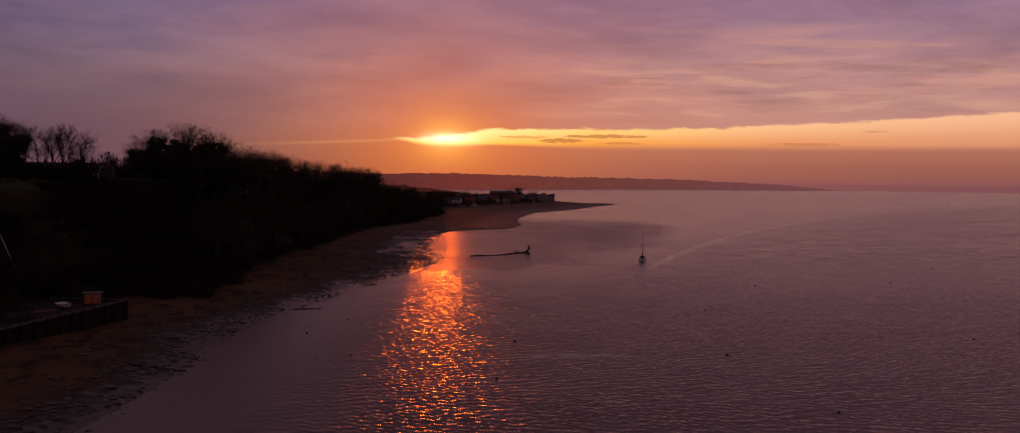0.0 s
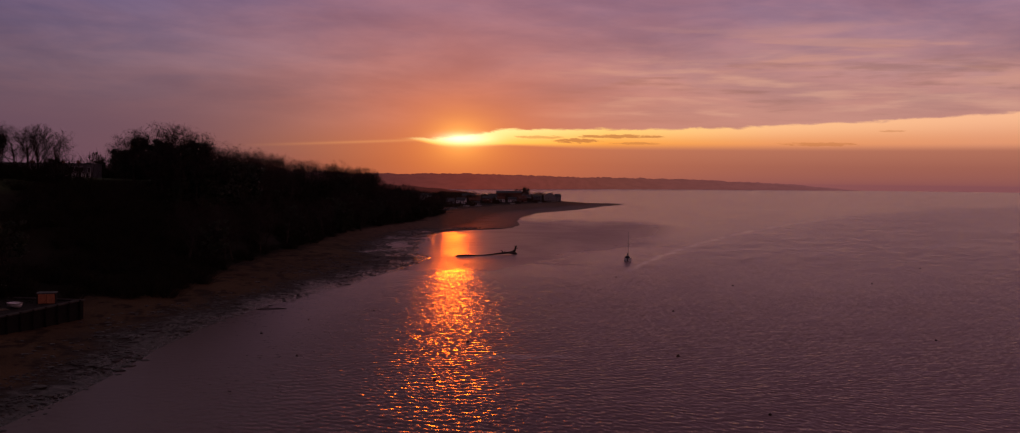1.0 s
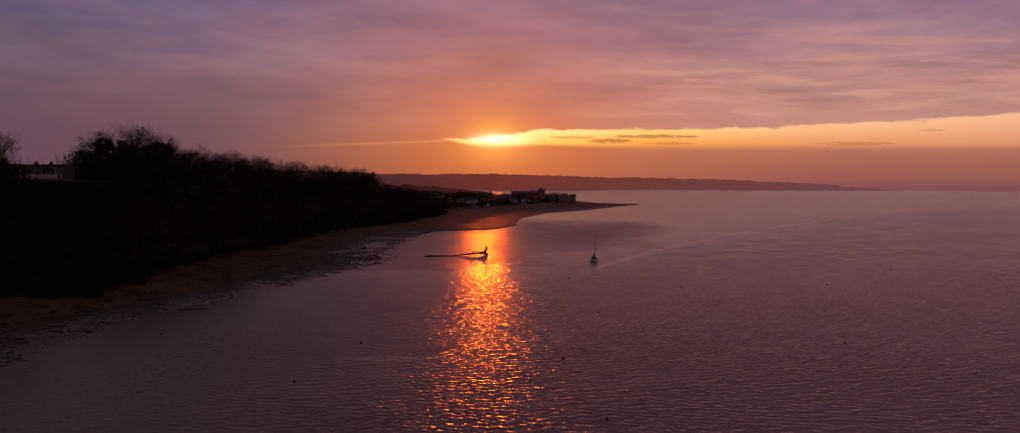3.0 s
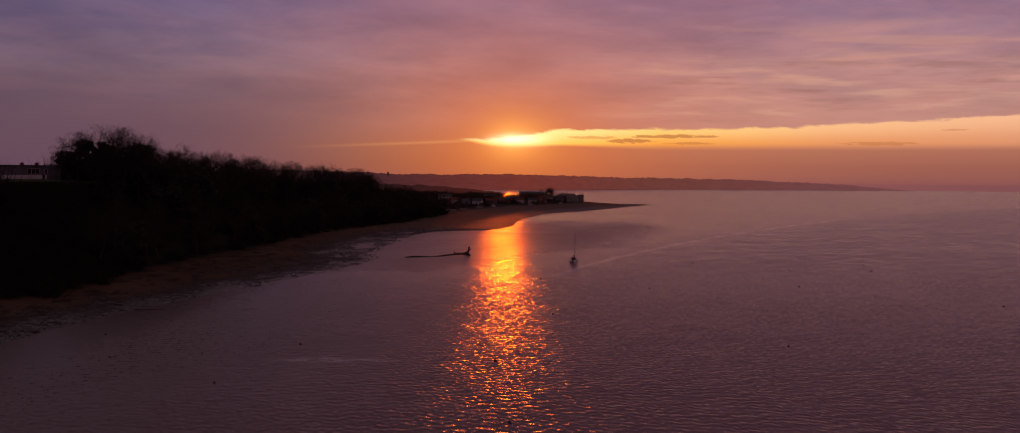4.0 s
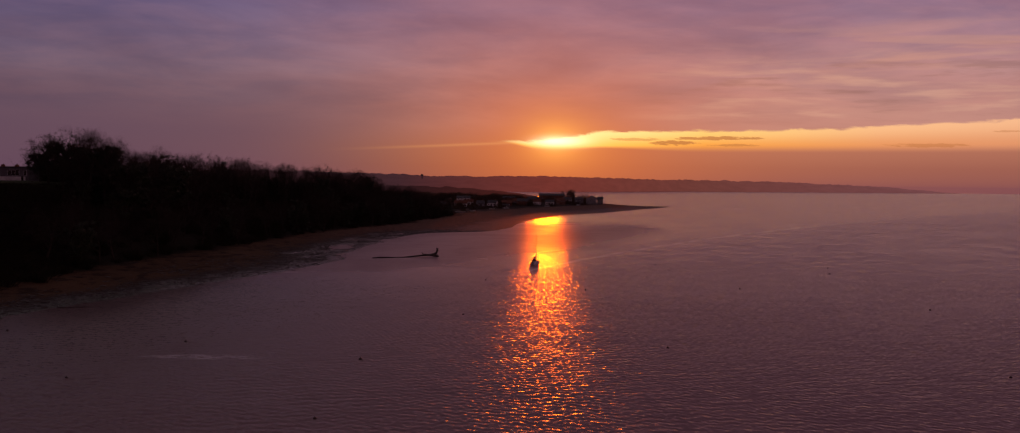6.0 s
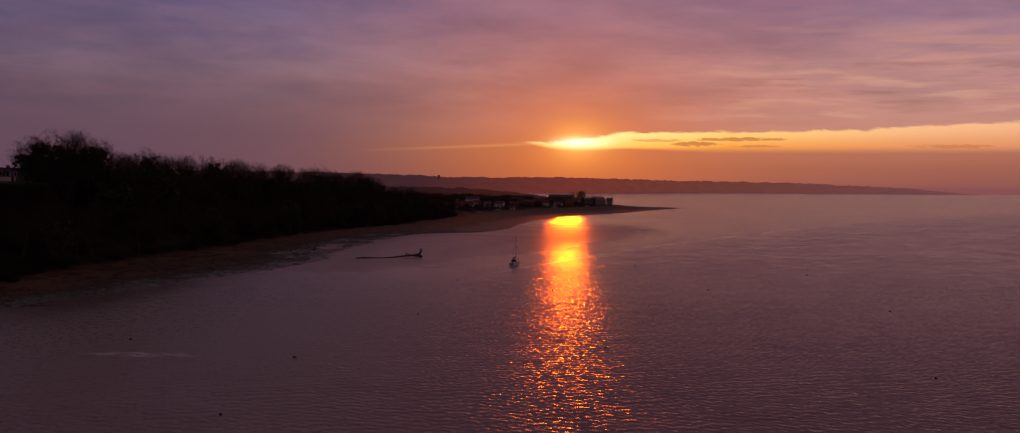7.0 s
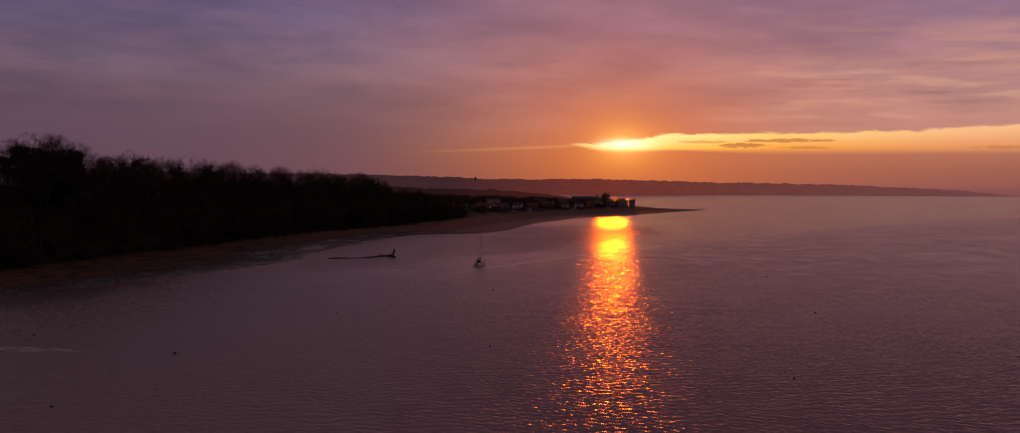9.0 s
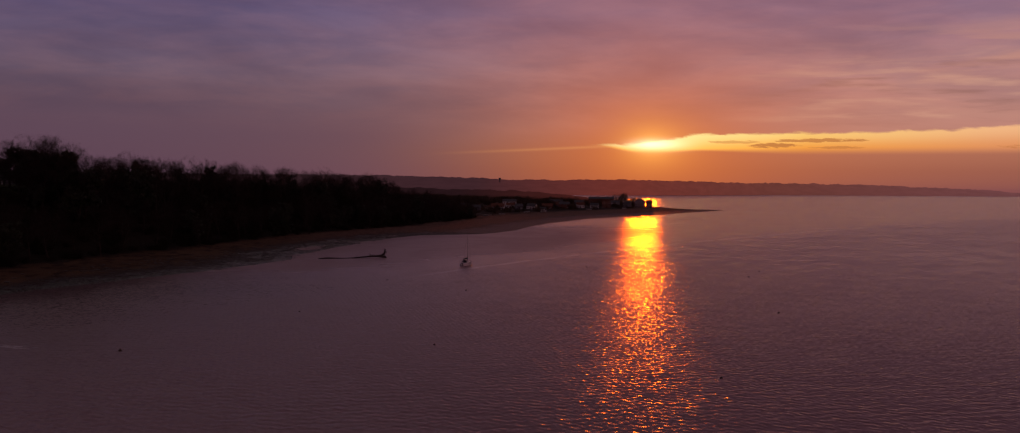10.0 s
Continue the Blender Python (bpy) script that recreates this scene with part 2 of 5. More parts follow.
def ground_surface():
    """Mud and wet sand by the water, shingle and sand above, soil and turf inland: by height over the water."""
    mat = bpy.data.materials.new("shore_ground")
    mat.use_nodes = True
    n = Nodes(mat.node_tree)
    at = n.place()
    x, y, z = n.split(at)
    broad, patch, grain = n.noise(at, 0.06, 4), n.noise(at, 0.5, 5, 0.6), n.noise(at, 4.0, 6, 0.7)
    h = n.m("ADD", z, n.m("ADD", n.m("MULTIPLY_ADD", patch, 1.4, -0.7), n.m("MULTIPLY_ADD", broad, 1.6, -0.8)))
    mud = n.mix(n.step(grain, 0.35, 0.65), (0.016, 0.01, 0.007, 1), (0.06, 0.04, 0.027, 1))
    weed = n.mix(n.step(n.m("ADD", n.m("MULTIPLY", patch, 0.6), n.m("MULTIPLY", grain, 0.4)), 0.47, 0.56), mud, (0.012, 0.009, 0.006, 1))
    sand = n.mix(n.step(n.m("ADD", grain, n.m("MULTIPLY", broad, 0.5)), 0.5, 0.95), (0.045, 0.027, 0.014, 1), (0.13, 0.078, 0.038, 1))
    wrack = n.m("MULTIPLY", n.step(n.noise(n.place(0.3, 0.16, 0.3, 20), 1.0, 6, 0.65), 0.5, 0.6), 0.75)
    sand = n.mix(wrack, sand, (0.016, 0.011, 0.007, 1))
    flats = n.step(n.m("ADD", y, n.m("MULTIPLY_ADD", broad, 80.0, -40.0)), 330.0, 540.0)
    sand = n.mix(flats, sand, n.mix(n.step(patch, 0.35, 0.65), (0.1, 0.06, 0.042, 1), (0.2, 0.118, 0.08, 1)))
    weed = n.mix(flats, weed, n.mix(n.step(patch, 0.4, 0.6), (0.03, 0.02, 0.015, 1), (0.085, 0.052, 0.038, 1)))
    soil = n.mix(n.step(grain, 0.3, 0.7), (0.012, 0.01, 0.006, 1), (0.03, 0.025, 0.014, 1))
    turf = n.mix(n.step(grain, 0.3, 0.7), (0.025, 0.035, 0.012, 1), (0.06, 0.075, 0.028, 1))
    colour = n.mix(n.step(h, 0.6, 1.35), weed, sand)
    colour = n.mix(n.step(h, 2.7, 3.3), colour, soil)
    colour = n.mix(n.step(h, 22.0, 24.5), colour, turf)
    p = n.put("ShaderNodeBsdfPrincipled")
    n.join(colour, p.inputs["Base Color"])
    n.join(n.m("ADD", n.m("MAXIMUM", n.step(h, 0.1, 1.1, 0.26, 0.92), n.m("MULTIPLY", flats, 0.6)), n.m("MULTIPLY_ADD", grain, 0.2, -0.1)), p.inputs["Roughness"])
    n.join(n.step(h, 0.4, 1.6, 0.3, 0.1), p.inputs["Specular IOR Level"])
    b = n.put("ShaderNodeBump")
    b.inputs["Strength"].default_value, b.inputs["Distance"].default_value = 1.0, 0.09
    n.join(n.m("ADD", grain, n.m("MULTIPLY", patch, 1.5)), b.inputs["Height"])
    n.join(b.outputs[0], p.inputs["Normal"])
    n.join(p.outputs[0], n.put("ShaderNodeOutputMaterial").inputs["Surface"])
    return mat


def water_surface():
    """Silty tidal water: wind ripples outside the current line, calm water in the bay, a thin slick between with its
    sky sheen painted in.
    """
    mat = bpy.data.materials.new("tidal_water")
    mat.use_nodes = True
    n = Nodes(mat.node_tree)
    at = n.place()
    x, y, z = n.split(at)
    # distance east of the current line, which curves out from the moorings to the open river
    run = n.m("SUBTRACT", y, 277.0)
    line = n.m("ADD", n.m("MULTIPLY_ADD", run, 0.27, 33.0), n.m("MULTIPLY", n.m("MULTIPLY", run, run), 0.0003))
    wander = n.noise(n.place(0.03, 0.03, 0.03), 1.0, 4)
    east = n.m("ADD", n.m("SUBTRACT", x, line), n.m("MULTIPLY_ADD", wander, 16.0, -8.0))
    bay = n.m("MULTIPLY", n.step(east, 40.0, -60.0), n.step(n.m("ADD", y, n.m("MULTIPLY_ADD", wander, 60.0, -30.0)), 235.0, 300.0))
    shore = n.m("MULTIPLY", n.step(x, -20.0, -38.0), n.step(y, 320.0, 240.0))
    cat = n.noise(n.place(0.012, 0.02, 0.02, 12), 1.0, 4, 0.6, 0.8)
    # breezes ruffle the bay in curling patches
    curl = n.noise(n.place(0.022, 0.014, 0.02, 24), 1.0, 4, 0.55, 1.6)
    calm = n.m("MULTIPLY", n.m("MULTIPLY_ADD", shore, -0.72, 1.0), n.step(cat, 0.36, 0.62, 0.82, 1.06))
    calm = n.m("MULTIPLY", calm, n.m("SUBTRACT", 1.0, n.m("MULTIPLY", bay, n.m("MULTIPLY", n.step(curl, 0.42, 0.6, 0.62, 0.2), n.step(y, 300.0, 460.0, 0.7, 1.0)))))
    # steeper chop close inshore of the channel
    calm = n.m("MULTIPLY", calm, n.step(y, 105.0, 260.0, 1.45, 1.0))
    # a slick along the sunken bar
    ax, ay, bx, by = 22.0, 738.0, 97.0, 800.0
    t = n.m("ADD", n.m("MULTIPLY", n.m("SUBTRACT", x, ax), (bx - ax) / 9469), n.m("MULTIPLY", n.m("SUBTRACT", y, ay), (by - ay) / 9469), clamp=True)
    off = n.m("SQRT", n.m("ADD", n.m("POWER", n.m("SUBTRACT", n.m("SUBTRACT", x, ax), n.m("MULTIPLY", t, bx - ax)), 2.0), n.m("POWER", n.m("SUBTRACT", n.m("SUBTRACT", y, ay), n.m("MULTIPLY", t, by - ay)), 2.0)))
    calm = n.m("MULTIPLY", calm, n.step(n.m("ADD", off, n.m("MULTIPLY", wander, 8.0)), 4.0, 30.0, 0.5, 1.0))
    # the smooth slick on the current line, broken into strands; part of its sky sheen is painted pale
    strand = n.noise(n.place(0.16, 0.05, 0.1, -22), 1.0, 5, 0.65)
    thick = n.m("MULTIPLY_ADD", n.step(y, 280.0, 700.0), 4.5, 2.2)
    slick_line = n.m("MULTIPLY", n.step(n.m("ABSOLUTE", n.m("SUBTRACT", n.m("SUBTRACT", x, line), n.m("MULTIPLY_ADD", wander, 10.0, -5.0))), thick, 0.0), n.step(strand, 0.38, 0.56))
    slick_line = n.m("MULTIPLY", slick_line, n.m("MULTIPLY", n.step(y, 270.0, 330.0), n.step(y, 900.0, 650.0)))
    # a patch of stirred froth inshore of the moorings
    froth = n.m("ADD", n.m("POWER", n.m("DIVIDE", n.m("SUBTRACT", x, 9.0), 11.0), 2.0), n.m("POWER", n.m("DIVIDE", n.m("SUBTRACT", n.m("SUBTRACT", y, 147.5), n.m("MULTIPLY", n.m("SUBTRACT", x, 9.0), 0.12)), 2.6), 2.0))
    froth = n.m("MULTIPLY", n.step(froth, 1.0, 0.1), n.step(n.noise(n.place(0.3, 0.9, 1, 8), 1.0, 5, 0.65), 0.42, 0.6))
    calm = n.m("MULTIPLY", calm, n.m("MULTIPLY_ADD", slick_line, -0.7, 1.0))
    # wave slopes from a long low swell down to ripples; crests lie across the wind
    def slopes(size_x, size_y, turn, across, along, detail=1.0):
        t = n.put("ShaderNodeTexNoise")
        n.join(n.place(1 / size_x, 1 / size_y, 1, turn), t.inputs["Vector"])
        t.inputs["Scale"].default_value, t.inputs["Detail"].default_value = 1.0, detail
        r, g, _ = n.split(t.outputs["Color"])
        return tuple(n.m("MULTIPLY", n.m("SUBTRACT", v, 0.5), k) for v, k in ((r, across), (g, along)))

    def train(turn, length, steep, wobble=9.0):
        """Slopes of a wave train running along y, turned, with short broken crests."""
        px, py, _ = n.split(n.place(1, 1, 1, turn))
        blur = n.noise(n.vec(n.m("MULTIPLY", px, 0.6 / length), n.m("MULTIPLY", py, 0.35 / length), turn), 1.0, 2, 0.5)
        swing = n.m("COSINE", n.m("MULTIPLY_ADD", py, 6.2832 / length, n.m("MULTIPLY", blur, wobble)))
        size = n.m("MULTIPLY", swing, n.step(n.noise(n.vec(px, py, turn), 0.2 / length, 2), 0.3, 0.7, steep * 0.4, steep * 1.4))
        return n.m("MULTIPLY", size, math.sin(radians(turn))), n.m("MULTIPLY", size, math.cos(radians(turn)))

    tilt = [train(-22, 2.2, 0.042), train(7, 1.6, 0.05), train(31, 1.2, 0.05), train(-48, 1.35, 0.042), train(62, 1.0, 0.042),
            slopes(7.0, 3.6, -8, n.step(y, 200.0, 420.0, 0.06, 0.2), n.step(y, 200.0, 420.0, 0.07, 0.24)), slopes(1.7, 0.9, -13, 0.36, 0.1), slopes(0.7, 0.4, 9, 0.44, 0.26), slopes(0.35, 0.2, -5, 0.4, 0.26)]
    tx, ty = (n.m("MULTIPLY", functools.reduce(lambda a, b: n.m("ADD", a, b), [q[k] for q in tilt]), calm) for k in (0, 1))
    tx = n.m("MULTIPLY", tx, n.m("MULTIPLY_ADD", bay, -0.35, 1.0))
    # a low eye sees little of the waves' far sides
    ty = n.m("SUBTRACT", n.m("MULTIPLY", n.m("MAXIMUM", ty, 0.0), n.step(y, 120.0, 440.0, 0.8, 0.45)), n.m("MAXIMUM", n.m("MULTIPLY", ty, -1.0), 0.0))
    ty = n.m("SUBTRACT", ty, n.m("MULTIPLY", n.m("MULTIPLY", calm, n.m("MULTIPLY_ADD", bay, -0.5, 1.0)), n.step(y, 105.0, 320.0, 0.06, 0.048)))
    level = n.put("ShaderNodeVectorMath", operation="NORMALIZE")
    n.join(n.vec(tx, ty, 1.0), level.inputs[0])
    p = n.put("ShaderNodeBsdfPrincipled")
    silt_and_sheen = n.mix(n.step(cat, 0.3, 0.7), (0.29, 0.192, 0.185, 1), (0.32, 0.212, 0.204, 1))
    # reflected sky balanced in the base colour: darker inshore, paler in the bay
    silt_and_sheen = n.mix(n.m("MULTIPLY", n.step(x, 75.0, -45.0), n.step(y, 330.0, 230.0)), silt_and_sheen, (0.14, 0.096, 0.092, 1))
    silt_and_sheen = n.mix(n.m("MULTIPLY", bay, 0.5), silt_and_sheen, (0.4, 0.27, 0.26, 1))
    # the slick's reflected low sky is painted as a paler base colour
    n.join(n.mix(n.m("MULTIPLY", slick_line, 0.4), n.mix(n.m("MULTIPLY", froth, 0.55), silt_and_sheen, (0.75, 0.7, 0.68, 1)), (0.88, 0.78, 0.72, 1)), p.inputs["Base Color"])
    # ripples finer than the waves above, taken as roughness
    n.join(n.m("MAXIMUM", n.step(y, 110.0, 420.0, 0.27, 0.2), n.m("MULTIPLY", n.m("MULTIPLY", n.m("MULTIPLY", bay, n.step(x, 150.0, 60.0)), n.step(y, 900.0, 560.0)), n.step(curl, 0.42, 0.6, 0.31, 0.37))), p.inputs["Roughness"])
    p.inputs["IOR"].default_value = 1.333
    # gloss set lower in the bay and inshore, to dim the reflections there
    gloss = n.put("ShaderNodeMath", operation="MULTIPLY")
    gloss.inputs[1].default_value = 0.2
    n.join(n.m("MULTIPLY", n.m("MULTIPLY_ADD", bay, -0.3, 1.0), n.m("MULTIPLY_ADD", shore, -0.35, 1.0)), gloss.inputs[0])
    n.join(gloss.outputs[0], p.inputs["Specular IOR Level"])
    n.join(level.outputs[0], p.inputs["Normal"])
    n.join(p.outputs[0], n.put("ShaderNodeOutputMaterial").inputs["Surface"])
    return mat


def far_surface():
    """Wooded hills a long way off: evening haze painted in as a glowing colour, warmer under the sun."""
    mat = bpy.data.materials.new("painted_haze_glow")
    mat.use_nodes = True
    n = Nodes(mat.node_tree)
    at = n.place()
    x, y, z = n.split(at)
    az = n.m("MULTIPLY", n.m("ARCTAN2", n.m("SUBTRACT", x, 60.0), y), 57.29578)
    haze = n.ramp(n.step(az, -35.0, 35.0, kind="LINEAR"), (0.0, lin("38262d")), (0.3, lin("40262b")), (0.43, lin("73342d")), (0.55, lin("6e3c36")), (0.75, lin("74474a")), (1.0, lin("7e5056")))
    # the nearer farmland gets a darker painted haze
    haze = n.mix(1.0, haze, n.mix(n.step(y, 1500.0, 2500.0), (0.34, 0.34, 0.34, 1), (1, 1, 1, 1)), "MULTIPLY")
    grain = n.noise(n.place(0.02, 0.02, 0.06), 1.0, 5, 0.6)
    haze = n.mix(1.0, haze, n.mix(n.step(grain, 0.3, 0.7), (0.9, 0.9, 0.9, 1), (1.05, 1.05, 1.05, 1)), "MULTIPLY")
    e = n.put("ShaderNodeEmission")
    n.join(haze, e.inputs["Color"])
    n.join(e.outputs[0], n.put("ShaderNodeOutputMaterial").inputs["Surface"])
    return mat


GROUND, WATER, FAR = ground_surface(), water_surface(), far_surface()
BARK = surface("bark", (0.02, 0.015, 0.011), (0.07, 0.055, 0.042), 1.5, 0.9, 0.02)
TWIG = surface("twigs", (0.022, 0.015, 0.011), (0.06, 0.042, 0.03), 0.6, 0.9, 0)
IVY = surface("ivy_leaves", (0.012, 0.018, 0.008), (0.05, 0.06, 0.022), 0.8, 0.55, 0)
SCRUB = surface("scrub", (0.01, 0.009, 0.005), (0.035, 0.03, 0.014), 0.4, 0.95, 0)
REED = surface("field_wood", (0.04, 0.03, 0.018), (0.11, 0.08, 0.045), 0.05, 0.9, 0)
STONE = surface("weedy_stone", (0.012, 0.009, 0.007), (0.07, 0.052, 0.038), 0.7, (0.35, 0.8), 0.02)
DRIFT = surface("waterlogged_wood", (0.018, 0.013, 0.01), (0.06, 0.045, 0.033), 2.0, 0.7, 0.03)
GEL = surface("white_gelcoat", (0.78, 0.76, 0.74), (0.9, 0.88, 0.86), 1.2, (0.2, 0.35), 0)
NAVY = surface("navy_canvas", (0.012, 0.014, 0.022), (0.03, 0.034, 0.05), 3.0, 0.85, 0.005)
ALLOY = surface("mast_alloy", (0.3, 0.29, 0.28), (0.5, 0.49, 0.47), 3.0, 0.4, 0, 0.8)
TEAK = surface("weathered_teak", (0.1, 0.07, 0.045), (0.24, 0.17, 0.11), 3.0, 0.75, 0.004)
RUBBER = surface("black_rubber", (0.01, 0.01, 0.01), (0.03, 0.03, 0.03), 3.0, 0.6, 0)
BUOY = surface("fouled_buoy", (0.03, 0.018, 0.012), (0.11, 0.05, 0.03), 2.5, 0.55, 0.01)
STEEL = surface("rusty_steel", (0.05, 0.025, 0.015), (0.16, 0.09, 0.05), 4.0, 0.7, 0.004, 0.3)
RENDER_WHITE = surface("white_render", (0.52, 0.49, 0.46), (0.8, 0.77, 0.73), 0.5, 0.85, 0.01)
RENDER_PALE = surface("weathered_render", (0.2, 0.19, 0.18), (0.34, 0.32, 0.3), 0.5, 0.85, 0.01)
RENDER_GREY = surface("grey_cladding", (0.11, 0.105, 0.108), (0.19, 0.185, 0.185), 0.5, 0.8, 0.01)
BRICK = surface("brown_brick", (0.12, 0.055, 0.035), (0.28, 0.14, 0.09), 1.2, 0.9, 0.01)
SLATE = surface("dark_slate", (0.03, 0.028, 0.028), (0.09, 0.085, 0.08), 0.9, 0.6, 0.02)
TILE = surface("clay_tile", (0.1, 0.04, 0.025), (0.22, 0.1, 0.06), 0.9, 0.8, 0.02)
CONCRETE = surface("stained_concrete", (0.03, 0.026, 0.022), (0.09, 0.078, 0.066), 0.7, 0.9, 0.02)
TAR = surface("dark_hardstanding", (0.012, 0.01, 0.008), (0.04, 0.033, 0.026), 0.6, 0.95, 0.02)
PLANK = surface("tarred_plank", (0.005, 0.004, 0.003), (0.016, 0.012, 0.009), 1.8, 0.8, 0.01)
ORANGE = surface("orange_brown_board", (0.3, 0.1, 0.04), (0.48, 0.19, 0.08), 1.5, 0.7, 0.005)


def pane_surface():
    mat = bpy.data.materials.new("window_glass")
    mat.use_nodes = True
    p = mat.node_tree.nodes["Principled BSDF"]
    p.inputs["Base Color"].default_value = (0.012, 0.013, 0.016, 1)
    p.inputs["Roughness"].default_value = 0.06
    return mat


PANE = pane_surface()


# ---- small tools ----
def from_arrays(name, verts, faces, mat, smooth=False):
    """A mesh from arrays of corners and of equal-sized faces."""
    verts, faces = np.asarray(verts, np.float32), np.asarray(faces, np.int32)
    me = bpy.data.meshes.new(name)
    k = faces.shape[1]
    me.vertices.add(len(verts))
    me.vertices.foreach_set("co", verts.ravel())
    me.loops.add(faces.size)
    me.loops.foreach_set("vertex_index", faces.ravel())
    me.polygons.add(len(faces))
    me.polygons.foreach_set("loop_start", np.arange(0, faces.size, k, dtype=np.int32))
    me.polygons.foreach_set("use_smooth", np.full(len(faces), smooth))
    me.update(calc_edges=True)
    me.validate()
    me.materials.append(mat)
    return me


def part(name, bm, mat, parent=None, label="", smooth=False):
    """Links a bmesh (or a finished mesh) as one object under its thing."""
    if isinstance(bm, bpy.types.Mesh):
        me = bm
    else:
        bmesh.ops.recalc_face_normals(bm, faces=bm.faces)
        me = bpy.data.meshes.new(name)
        bm.to_mesh(me)
        bm.free()
        me.materials.append(mat)
        for f in me.polygons:
            f.use_smooth = smooth
    ob = new(name, me)
    ob.parent = parent
    if label:
        ob["label"] = label
    return ob


def thing(name, label, category, group="", at=None):
    ob = tagged(new(name), label, category, group)
    ob.empty_display_size = 0.3
    if at is not None:
        ob.matrix_basis = at
    return ob


def box(bm, x0, y0, z0, x1, y1, z1, bevel=0.0):
    made = bmesh.ops.create_cube(bm, size=1.0, matrix=Matrix.LocRotScale(((x0 + x1) / 2, (y0 + y1) / 2, (z0 + z1) / 2), None, (x1 - x0, y1 - y0, z1 - z0)))
    if bevel:
        edges = {e for v in made["verts"] for e in v.link_edges}
        bmesh.ops.bevel(bm, geom=list(edges), offset=bevel, segments=1, affect="EDGES")
    return bm


def boxed(*a, bevel=0.0):
    return box(bmesh.new(), *a, bevel=bevel)


def rod(bm, points, radii, sides=6):
    """A bent tapering rod through points."""
    rings = []
    for i, (p, r) in enumerate(zip(points, radii)):
        p = Vector(p)
        a, b = Vector(points[max(0, i - 1)]), Vector(points[min(len(points) - 1, i + 1)])
        turn = (b - a).to_track_quat("Z", "X")
        rings.append([bm.verts.new(p + turn @ Vector((r * math.cos(2 * math.pi * k / sides), r * math.sin(2 * math.pi * k / sides), 0))) for k in range(sides)])
    for a, b in zip(rings, rings[1:]):
        for k in range(sides):
            bm.faces.new((a[k], a[(k + 1) % sides], b[(k + 1) % sides], b[k]))
    bm.faces.new(rings[0][::-1]), bm.faces.new(rings[-1])
    return bm


def lathe(bm, profile, sides=14):
    """A body of revolution about z from (radius, z) pairs."""
    rings = [[bm.verts.new((r * math.cos(2 * math.pi * k / sides), r * math.sin(2 * math.pi * k / sides), z)) for k in range(sides)] for r, z in profile]
    for a, b in zip(rings, rings[1:]):
        for k in range(sides):
            bm.faces.new((a[k], a[(k + 1) % sides], b[(k + 1) % sides], b[k]))
    bm.faces.new(rings[0][::-1]), bm.faces.new(rings[-1])
    return bm


# ---- the lie of the land ----
SHORE = ((-3000, -90), (-400, -52), (90, -45), (115, -45), (147, -47.5), (170, -48.5), (194, -46.5), (212, -42.7), (231, -40), (258, -35.5), (284, -30.5), (310, -28),
         (335, -27), (348, -33), (400, -39), (480, -42), (512, -38), (528, -22), (536, -12), (555, -6), (593, -2), (640, -5), (700, -5), (770, 2), (815, 6), (870, 24), (927, 43), (1050, 72),
         (1170, 105), (1207, 108), (1235, 70), (1300, 20), (1400, -40), (1600, -250), (1800, -800), (2000, -3000), (5200, -3000))
FOOT = ((-3000, -120), (-400, -76), (90, -66), (118, -66), (150, -74), (188, -76), (215, -70), (245, -68), (280, -73), (320, -70), (370, -74), (430, -75), (480, -72),
        (540, -63), (580, -61), (690, -58), (850, -56), (920, -42), (980, -25), (1050, 4), (1110, 21), (1150, 30), (1200, 34), (1235, 25), (1400, -90), (1600, -320), (1800, -900), (2000, -3100), (5200, -3100))
CLIFF = ((-3000, 22), (330, 23), (400, 22), (500, 20), (600, 17), (670, 11), (735, 3.5), (800, 1.5), (5200, 1.5))
FLAT = ((-3000, 1.25), (320, 1.3), (350, 2.4), (1200, 2.4), (5200, 1.5))


def table(rows, y):
    return np.interp(y, [r[0] for r in rows], [r[1] for r in rows])


def ease(v):
    v = np.clip(v, 0, 1)
    return v * v * (3 - 2 * v)


def rumple(x, y):
    """Smooth unevenness without a seam, in -1 to 1."""
    return (np.sin(x * 0.31 + 1.7 * np.sin(y * 0.11)) + np.sin(y * 0.27 + 1.3 * np.sin(x * 0.17 + 2)) + np.sin((x + y) * 0.63 + 0.7) * 0.6 + np.sin((x - 1.3 * y) * 1.13) * 0.4) / 3


